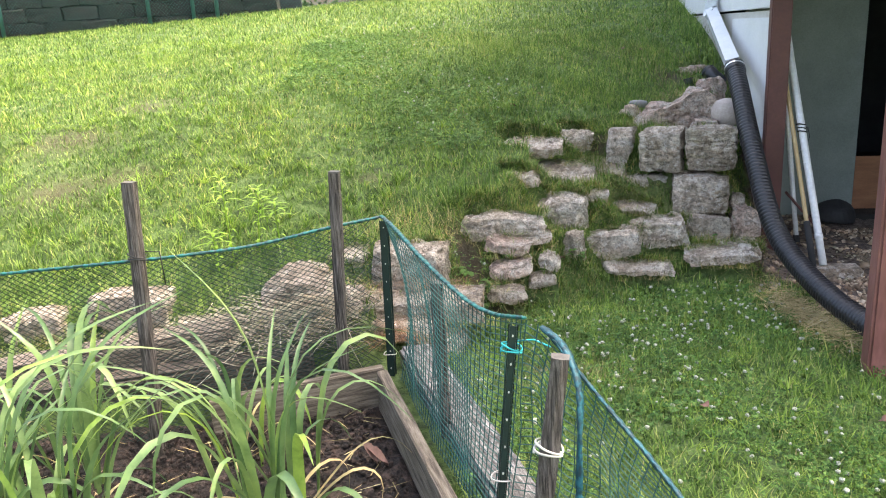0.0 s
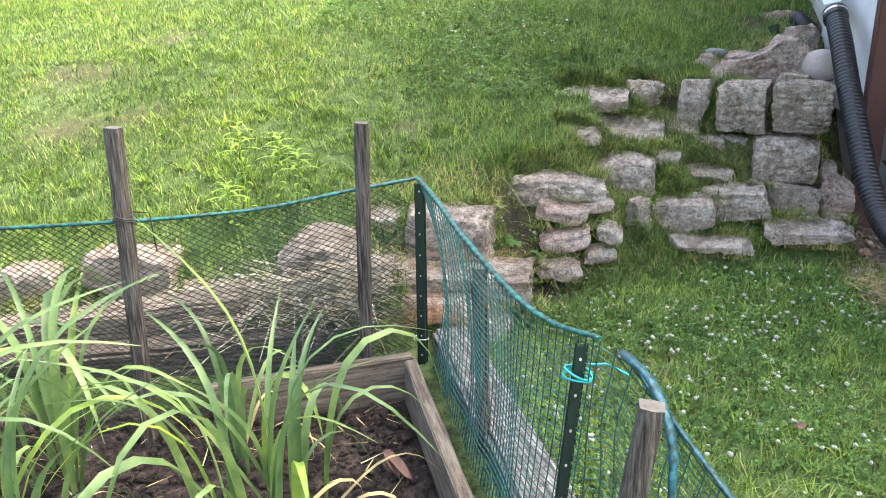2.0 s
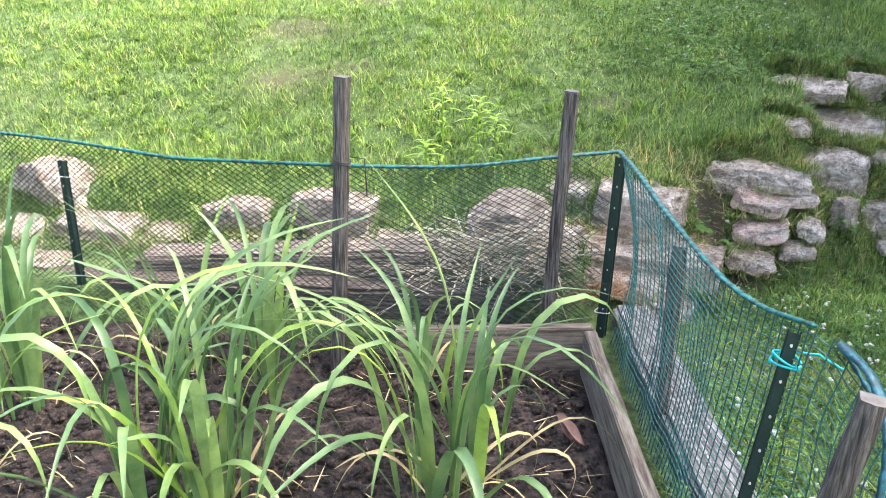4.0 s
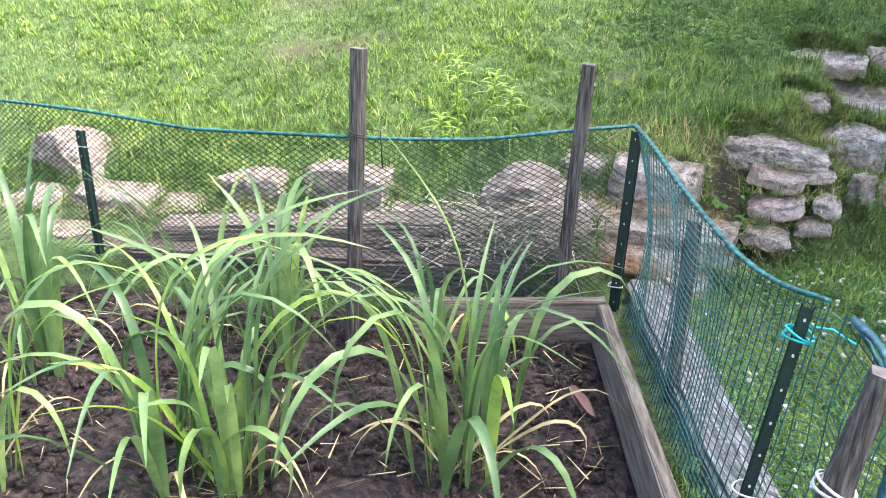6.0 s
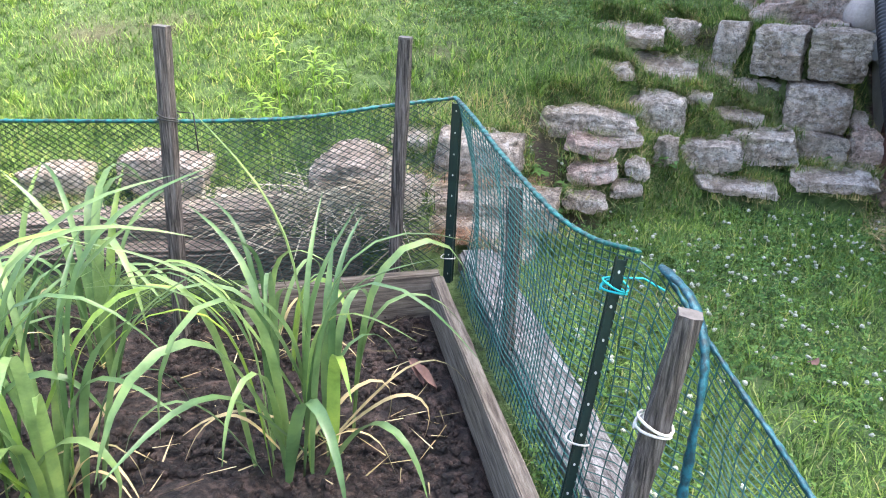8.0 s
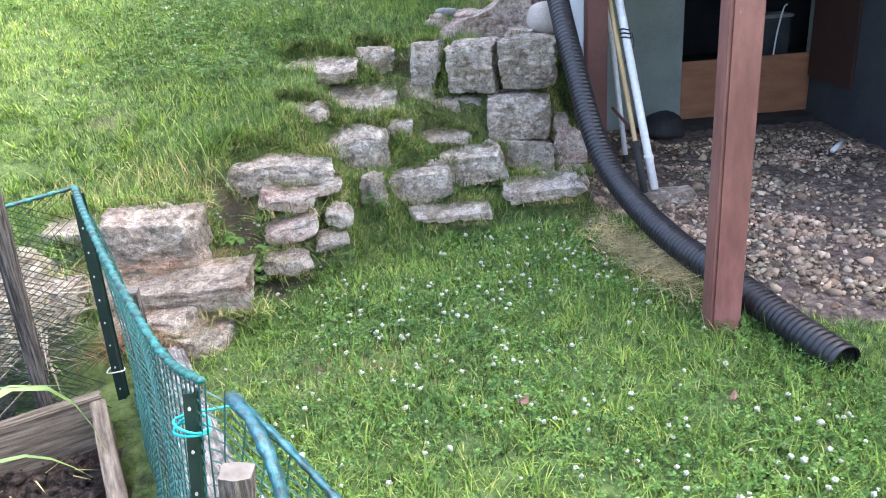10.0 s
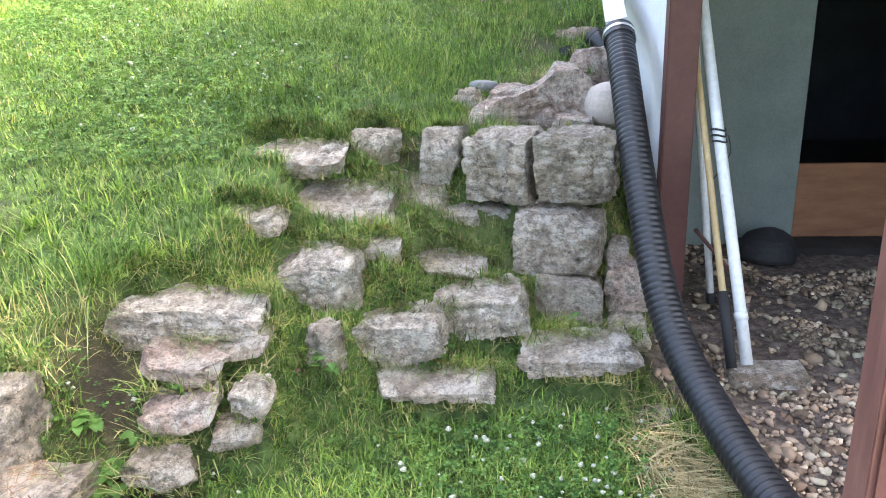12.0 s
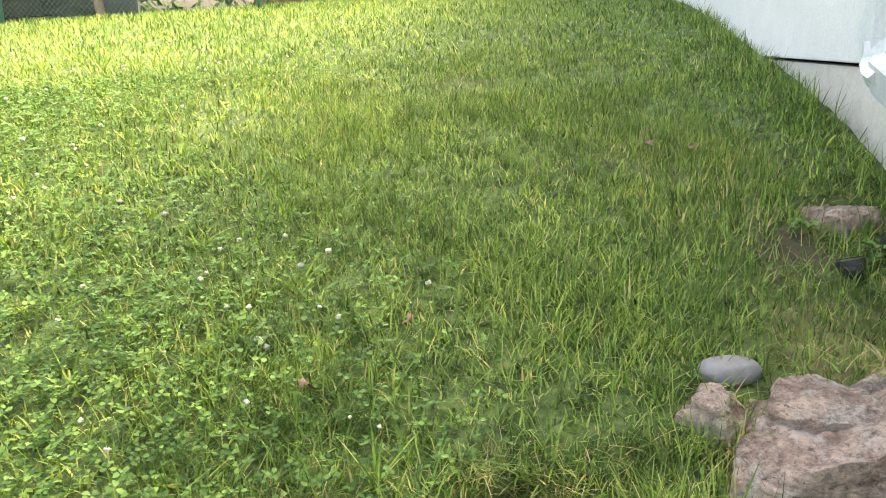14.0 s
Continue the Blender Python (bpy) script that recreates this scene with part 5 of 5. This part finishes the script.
for k, ey in enumerate(edge_y):
    st = thing("edging_stone", rock_mesh(0.14, 0.09, 0.06, 0.4, 500 + k, 9), LIMESTONE, "small pale stone edging the gravel", "stone", "edging stones")
    st.matrix_world = pose(1.715 + 0.02 * math.sin(k * 3), float(ey), float(lower(1.7, ey)) + 0.0, 0, 0, 70 + 20 * math.sin(k * 5))


# ---- grass ----
def free_ground(x, y):
    inside = (x > wall_x(y) - 0.02) & (y > 4.40)
    return ~(inside | gravel_mask(x, y) | in_bed(x, y) | on_rock(x, y))


def grass(name, x0, x1, y0, y1, density, h, w, mat, label, keep=None, seg=2, lean=1.0):
    n = int((x1 - x0) * (y1 - y0) * density)
    x, y = rg.uniform(x0, x1, n), rg.uniform(y0, y1, n)
    ok = free_ground(x, y)
    p = rg.uniform(0, 1, n)
    ok &= p > dirt_mask(x, y) * 1.15
    if keep is not None:
        ok &= rg.uniform(0, 1, n) < keep(x, y)
    x, y = x[ok], y[ok]
    m = len(x)
    tuft = 0.9 + 0.3 * np.sin(x * 5.3 + 1.7 * np.sin(y * 3.1)) * np.sin(y * 6.1 + x * 2.0)
    ln = h * tuft * rg.uniform(0.45, 1.35, m)
    base = np.stack([x, y, ground_z(x, y) - 0.004], -1)
    return strips(name, base, ln, w * rg.uniform(0.6, 1.3, m), np.abs(rg.normal(0.45, lean * 0.5, m)), rg.uniform(0.0, 0.55, m), mat, label, "grass", seg)


def rosettes(name, x0, x1, y0, y1, density, blades, h, w, mat, label, keep=None):
    """Broad-leaved grass in open tufts, the blades spreading from one crown."""
    n = int((x1 - x0) * (y1 - y0) * density)
    x, y = rg.uniform(x0, x1, n), rg.uniform(y0, y1, n)
    ok = free_ground(x, y) & (rg.uniform(0, 1, n) > dirt_mask(x, y) * 1.6)
    if keep is not None:
        ok &= rg.uniform(0, 1, n) < keep(x, y)
    x, y = np.repeat(x[ok], blades), np.repeat(y[ok], blades)
    m = len(x)
    size = np.repeat(rg.uniform(0.6, 1.4, m // blades), blades)
    a = rg.uniform(0, 6.283, m)
    x, y = x + np.cos(a) * 0.012, y + np.sin(a) * 0.012
    base = np.stack([x, y, ground_z(x, y) + 0.002], -1)
    return strips(name, base, h * size * rg.uniform(0.6, 1.2, m), w * rg.uniform(0.7, 1.3, m), rg.uniform(0.25, 1.15, m), rg.uniform(0.1, 0.5, m), mat, label, "grass", 3, a)


def collar(name, per, h, mat, label, seed):
    """Blades along the foot and over the back edge of each bank stone."""
    r = np.random.default_rng(seed)
    out, lens = [], []
    for i, (kind, rx, ry, rz, w, d, hh, yaw, rnd) in enumerate(ROCKS):
        if i in (3, 4, 5, 9, 23, 31, 33) or rnd > 0.7:
            continue
        m = max(8, int(per * w / 0.25))
        patchy = r.uniform(-0.55, 0.55, 5)
        u = (patchy[r.integers(0, 5, m)] + r.normal(0, 0.07, m)) * w
        front = r.uniform(0, 1, m) < 0.62
        v = np.where(front, -d * r.uniform(0.42, 0.58, m), d * r.uniform(0.15, 0.5, m))
        c, s = math.cos(radians(yaw)), math.sin(radians(yaw))
        x, y = rx + u * c - v * s, ry + u * s + v * c
        g = ground_z(x, y)
        z = np.where(front, np.clip(g, rz - hh / 2 - 0.03, rz + hh * 0.1), np.maximum(g, rz + hh * 0.3) - 0.01)
        out.append(np.stack([x, y, z], -1))
        lens.append(h * r.uniform(0.5, 1.4, m))
    base, ln = np.concatenate(out), np.concatenate(lens)
    m = len(ln)
    return strips(name, base, ln, 0.0038 * r.uniform(0.6, 1.3, m), np.abs(r.normal(0.5, 0.6, m)), r.uniform(0.1, 0.7, m), mat, label, "grass", 3)


def overhang(name, per, h, w, mat, label, seed):
    """Turf that creeps forward over the top of the bank stones."""
    r = np.random.default_rng(seed)
    out, lens = [], []
    for i in (0, 1, 2, 6, 7, 8, 10, 11, 12, 13, 14, 15, 19, 20, 21, 25, 26, 34, 35, 50, 51):
        kind, rx, ry, rz, rw, d, hh, yaw, rnd = ROCKS[i]
        m = int(per * rw / 0.3)
        spots = r.uniform(-0.5, 0.5, 6)
        u = np.where(r.uniform(0, 1, m) < 0.7, r.uniform(-0.54, 0.54, m), spots[r.integers(0, 6, m)] + r.normal(0, 0.05, m)) * rw
        reach = 0.10 + 0.22 * np.abs(np.sin(u * 17 + i))
        v = d * (reach + r.uniform(0, 1, m) ** 0.8 * (0.56 - reach))
        c, sn = math.cos(radians(yaw)), math.sin(radians(yaw))
        x, y = rx + u * c - v * sn, ry + u * sn + v * c
        tilt = math.tan(radians(TILTS.get(i, (0, 0))[0]))
        out.append(np.stack([x, y, np.maximum(ground_z(x, y), rz + hh / 2 + v * tilt - 0.012)], -1))
        lens.append(h * r.uniform(0.45, 1.35, m))
    base, ln = np.concatenate(out), np.concatenate(lens)
    m = len(ln)
    return strips(name, base, ln, w * r.uniform(0.6, 1.3, m), np.abs(r.normal(0.8, 0.45, m)), r.uniform(0.15, 0.6, m), mat, label, "grass", 3, r.normal(-1.57, 0.9, m))


not_dry = lambda x, y: 1 - 0.8 * dry_mask(x, y)
left_of_steps = lambda x, y: np.where((x < -0.1) & (y < 3.15), 0.0, 1.0) * not_dry(x, y)
grass("lawn_grass", -0.1, 2.2, 0.6, 3.7, 9500, 0.045, 0.0048, GRASS, "short green lawn grass with clover on the lower lawn", left_of_steps, 2, 1.5)
grass("lawn_grass", 0.0, 2.0, 0.8, 3.8, 3200, 0.075, 0.0042, GRASS, "longer grass blades standing in the clover", left_of_steps, 3)
grass("tuft_grass", -3.4, -0.95, 3.04, 3.3, 3500, 0.09, 0.0045, GRASS, "grass growing behind the old timbers", None, 3, 1.5)
grass("tuft_grass", -3.4, -0.15, 3.12, 3.75, 4200, 0.13, 0.0048, GRASS, "rank grass growing among the boulders", None, 3, 1.4)
grass("lawn_grass", -6.2, -3.6, 2.9, 5.4, 6000, 0.045, 0.005, GRASS, "green lawn grass beyond the bed", left_of_steps)
grass("lawn_grass", -3.6, 2.3, 3.1, 5.4, 9500, 0.050, 0.0056, GRASS, "green lawn grass on the sloping bank", left_of_steps, 2, 1.7)
grass("lawn_grass", -6.2, 2.9, 5.4, 8.2, 7000, 0.050, 0.0066, GRASS, "bright green grass on the upper lawn", not_dry, 2, 1.7)
grass("lawn_grass", -9.0, 5.0, 8.2, 13.0, 1700, 0.060, 0.010, GRASS, "bright green grass at the far end of the lawn")
grass("dry_grass", 0.0, 2.3, 2.4, 6.9, 5000, 0.06, 0.0035, GRASS_DRY, "dry straw-coloured grass patches", dry_mask)
grass("dry_grass", 1.35, 1.92, 2.5, 3.95, 15000, 0.085, 0.0042, GRASS_DRY, "matted straw-coloured grass along the drain pipe", dry_mask, 3, 2.0)
shade = lambda x, y: np.clip((x - 0.15) / 0.4, 0, 1) * np.clip(0.75 + 0.5 * np.sin(x * 4.1 + y * 2) * np.sin(y * 3.3), 0.2, 1)
grass("fine_grass", 0.1, 2.0, 4.85, 7.2, 9000, 0.085, 0.0032, GRASS, "fine soft grass growing in the shade of the house", shade, 3, 1.1)
n = 1500
b = np.stack([rg.normal(1.67, 0.05, n), rg.normal(3.30, 0.20, n), np.zeros(n)], -1)
b = b[b[:, 0] < 1.75]
b[:, 2] = ground_z(b[:, 0], b[:, 1]) + rg.uniform(0.012, 0.05, len(b))
strips("straw", b, rg.uniform(0.07, 0.16, len(b)), rg.uniform(0.0028, 0.0048, len(b)), rg.uniform(1.1, 1.6, len(b)), rg.uniform(0, 0.2, len(b)), STRAW, "pale matted straw lying beside the drain pipe", "straw", 2, rg.normal(-1.2, 0.7, len(b)))
near_wall = lambda x, y: np.clip(1 - (wall_x(y) - x) / 0.28, 0, 1)
grass("tall_grass", 1.7, 3.0, 5.6, 9.0, 5000, 0.13, 0.005, GRASS, "long dark green grass along the house wall", near_wall, 3)
edge_tuft = lambda x, y: np.exp(-((y - np.interp(x, *Y2)) / 0.14) ** 2)
grass("tuft_grass", -3.2, 1.5, 3.0, 5.0, 1900, 0.12, 0.005, GRASS, "long grass tufts hanging over the bank stones", edge_tuft, 3, 1.3)
post_tuft = lambda x, y: 0.5 * np.exp(-((x - 1.76) / 0.05) ** 2)
grass("tuft_grass", 1.5, 1.95, 2.2, 4.0, 1500, 0.12, 0.005, GRASS, "long grass beside the drain pipe", post_tuft, 3, 1.0)

between = lambda x, y: np.where((y > np.interp(x, *Y1) - 0.05) & (y < np.interp(x, *Y2) + 0.05), 1.0, 0.0)
grass("bank_grass", 0.0, 1.75, 3.6, 5.1, 5200, 0.085, 0.004, GRASS, "uneven grass growing between the step stones", between, 3, 1.5)
steep = lambda x, y: np.clip(0.8 * np.hypot(ground_z(x + 0.02, y) - ground_z(x - 0.02, y), ground_z(x, y + 0.02) - ground_z(x, y - 0.02)) / 0.04 - 0.45, 0, 1)
grass("bank_grass", -0.1, 1.95, 3.5, 5.2, 22000, 0.060, 0.0038, GRASS, "grass clinging to the steep bank between the stones", steep, 3, 1.6)
grass("dry_grass", -0.1, 1.95, 3.5, 5.2, 9000, 0.065, 0.003, GRASS_DRY, "dry grass on the steep bank between the stones", steep, 3, 1.8)
collar("tuft_grass", 90, 0.075, GRASS, "green blades growing against the step stones", 1)
collar("dry_grass", 80, 0.07, GRASS_DRY, "dry thatch lying against the step stones", 2)
overhang("tuft_grass", 330, 0.065, 0.0042, GRASS, "green turf creeping over the tops of the stones", 5)
overhang("dry_grass", 210, 0.06, 0.0032, GRASS_DRY, "dry thatch creeping over the tops of the stones", 6)
grass("dry_grass", -0.1, 1.9, 3.4, 5.1, 2600, 0.085, 0.003, GRASS_DRY, "dry thatch between the step stones", between, 3, 2.0)
all_over = lambda x, y: np.clip(0.5 + 0.7 * np.sin(x * 3.3 + y) * np.sin(y * 2.7), 0.05, 1)
grass("dry_grass", -4.5, 2.6, 3.3, 8.0, 900, 0.05, 0.0035, GRASS_DRY, "scattered dry blades through the upper lawn", all_over, 2, 1.8)

sunny = lambda x, y: np.clip(0.75 - 0.4 * (x + 0.2), 0.12, 0.75) * np.where((x > -0.9) & (y > 4.5), 0.35, 1.0) * np.clip(0.65 + 0.6 * np.sin(x * 2.3 + 1.1 * np.sin(y * 1.9)) * np.sin(y * 2.9 + x), 0.12, 1)
rosettes("tuft_grass", -4.6, 2.2, 3.35, 5.6, 230, 9, 0.075, 0.0062, CRABGRASS, "broad yellow-green grass tufts on the sunny bank", sunny)
rosettes("tuft_grass", -6.0, 2.4, 5.6, 9.0, 130, 8, 0.075, 0.0075, CRABGRASS, "broad yellow-green grass tufts on the upper lawn", sunny)
rosettes("tuft_grass", 0.0, 1.8, 1.0, 3.7, 90, 7, 0.07, 0.0048, CRABGRASS, "light green grass tufts in the lower lawn")


def herb(x, y, n, size, seed):
    """A low broad-leaved weed."""
    r = random.Random(seed)
    z = float(ground_z(x, y))
    e = empty("weed", (0, 0, 0), "small green broad-leaved weed between the stones", "weed", "weeds")
    for k in range(n):
        hd, ln = r.uniform(0, 6.28), size * r.uniform(0.6, 1.2)
        p = Vector((x + r.uniform(-0.03, 0.03), y + r.uniform(-0.03, 0.03), z + r.uniform(0.01, 0.06)))
        v = []
        for i in range(6):
            s = i / 5
            w = ln * 0.34 * math.sin(math.pi * (s * 0.9 + 0.08))
            q = p + Vector((math.cos(hd) * ln * s, math.sin(hd) * ln * s, ln * (0.6 * s - 0.7 * s * s)))
            sd = Vector((-math.sin(hd), math.cos(hd), 0)) * w
            v += [q - sd + Vector((0, 0, w * 0.3)), q, q + sd + Vector((0, 0, w * 0.3))]
        f = []
        for i in range(5):
            a = i * 3
            f += [(a, a + 1, a + 4, a + 3), (a + 1, a + 2, a + 5, a + 4)]
        part("leaf", mesh_from("leaf", v, f, True), CLOVER, e)


for k, (hx0, hy0, hn, hs) in enumerate(((0.22, 3.60, 16, 0.05), (0.14, 3.52, 12, 0.055), (0.30, 3.70, 10, 0.04), (0.06, 3.60, 10, 0.05), (1.02, 3.93, 12, 0.035), (1.10, 3.98, 10, 0.03), (1.55, 4.13, 10, 0.03), (1.34, 4.00, 8, 0.03), (2.02, 5.66, 12, 0.035), (1.88, 5.80, 10, 0.035), (1.45, 5.0, 8, 0.03), (0.70, 3.85, 8, 0.035))):
    herb(hx0, hy0, hn, hs, 40 + k)
notch = lambda x, y: np.exp(-((x - 0.05) / 0.13) ** 2 - ((y - 3.98) / 0.07) ** 2)
grass("tuft_grass", -0.3, 0.4, 3.8, 4.2, 9000, 0.20, 0.005, GRASS, "long grass hanging over the bare notch", notch, 4, 1.6)
ledge_tuft = lambda x, y: np.exp(-((y - 3.80) / 0.1) ** 2)
grass("dry_grass", -0.7, 0.05, 3.6, 4.0, 4000, 0.12, 0.003, GRASS_DRY, "dry grass hanging over the square block", ledge_tuft, 3, 2.2)

# clover
def clover(name, x, y, lift, size, label):
    n = len(x)
    base = np.stack([x, y, ground_z(x, y) + lift], -1)
    a0 = rg.uniform(0, 6.28, n)
    tilt = rg.normal(0, 0.25, (n, 2))
    co, fc = [], []
    tmpl = np.array([(0.08, 0), (0.6, -0.42), (1.05, -0.3), (0.98, 0), (1.05, 0.3), (0.6, 0.42)])
    for k in range(3):
        a = a0 + k * 2.094
        px = tmpl[None, :, 0] * np.cos(a)[:, None] - tmpl[None, :, 1] * np.sin(a)[:, None]
        py = tmpl[None, :, 0] * np.sin(a)[:, None] + tmpl[None, :, 1] * np.cos(a)[:, None]
        px, py = px * size[:, None], py * size[:, None]
        pz = px * tilt[:, :1] + py * tilt[:, 1:] + np.abs(tmpl[None, :, 1]) * size[:, None] * 0.35
        co.append(np.stack([px, py, pz], -1) + base[:, None])
    co = np.stack(co, 1).reshape(-1, 3)
    pat = np.array([(0, 1, 3), (1, 2, 3), (0, 3, 5), (3, 4, 5)])
    f = (pat[None] + (np.arange(n * 3) * 6)[:, None, None]).reshape(-1, 3)
    return thing(name, quick_mesh(name, co, f, True), CLOVER, label, "clover", kind="stuff")


def spread(n, x0, x1, y0, y1, keep=None):
    x, y = rg.uniform(x0, x1, n), rg.uniform(y0, y1, n)
    ok = free_ground(x, y) & (rg.uniform(0, 1, n) > 0.9 * dry_mask(x, y))
    if keep is not None:
        ok &= rg.uniform(0, 1, n) < keep(x, y)
    return x[ok], y[ok]


clump_keep = lambda x, y: np.clip(0.75 + 0.9 * np.sin(x * 4.3 + 2) * np.sin(y * 3.7 + x), 0.1, 1) * np.where((x < -0.05) & (y < 3.3), 0, 1)
x, y = spread(15500, -0.05, 1.9, 1.0, 3.75, clump_keep)
clover("clover", x, y, rg.uniform(0.018, 0.05, len(x)), rg.uniform(0.007, 0.013, len(x)), "green clover leaves through the lower lawn")
up_keep = lambda x, y: np.clip(1.15 - 1.1 * np.clip(x + 0.05, 0, 1), 0, 1) * np.clip(0.60 + 0.8 * np.sin(x * 1.9 + 0.6) * np.sin(y * 1.6), 0.03, 1)
x, y = spread(21000, -1.1, 1.0, 4.6, 7.8, up_keep)
clover("clover", x, y, rg.uniform(0.02, 0.055, len(x)), rg.uniform(0.009, 0.015, len(x)), "green clover leaves on the upper lawn")


def flowers(name, x, y, label):
    n = len(x)
    bm = bmesh.new()
    bmesh.ops.create_icosphere(bm, subdivisions=2, radius=1)
    base = np.array([v.co[:] for v in bm.verts])
    fac = np.array([[v.index for v in q.verts] for q in bm.faces])
    bm.free()
    k = len(base)
    co = base[None] * (rg.uniform(0.004, 0.0085, n))[:, None, None] * (1 + rg.uniform(-0.42, 0.42, (n, k, 1))) * np.array([1, 1, 0.85])
    co = co + np.stack([x, y, ground_z(x, y) + rg.uniform(0.03, 0.06, n)], -1)[:, None]
    f = (fac[None] + (np.arange(n) * k)[:, None, None]).reshape(-1, 3)
    return thing(name, quick_mesh(name, co.reshape(-1, 3), f), PETAL, label, "flower", kind="stuff")


x, y = spread(760, 0.0, 1.7, 1.0, 3.75, clump_keep)
flowers("clover_flowers", x, y, "small white clover flowers over the lower lawn")
x, y = spread(260, -0.9, 1.2, 4.8, 8.5, up_keep)
flowers("clover_flowers", x, y, "small white clover flowers on the upper lawn")

# fallen leaves on the lawn
for k, (lx, ly) in enumerate(((0.847, 2.358), (1.42, 2.2), (0.763, 5.406), (0.55, 5.2), (0.62, 3.86), (1.75, 6.3), (1.62, 6.35))):
    r_ = 0.022
    v, f = [Vector((0, 0, 0.004))], []
    for i in range(9):
        a = i * 0.698
        q = r_ * (0.8 + 0.4 * math.sin(i * 2.3 + k))
        v.append(Vector((math.cos(a) * q, math.sin(a) * q * 0.7, 0.008 * math.sin(a * 2 + k))))
    f = [(0, 1 + i, 1 + (i + 1) % 9) for i in range(9)]
    ob = thing("fallen_leaf", mesh_from("fallen_leaf", v, f, True), DEAD_LEAF, "curled brown fallen leaf on the grass", "leaf", "fallen leaves")
    ob.matrix_world = pose(lx, ly, float(ground_z(lx, ly)) + 0.045, 12, -10, k * 50)
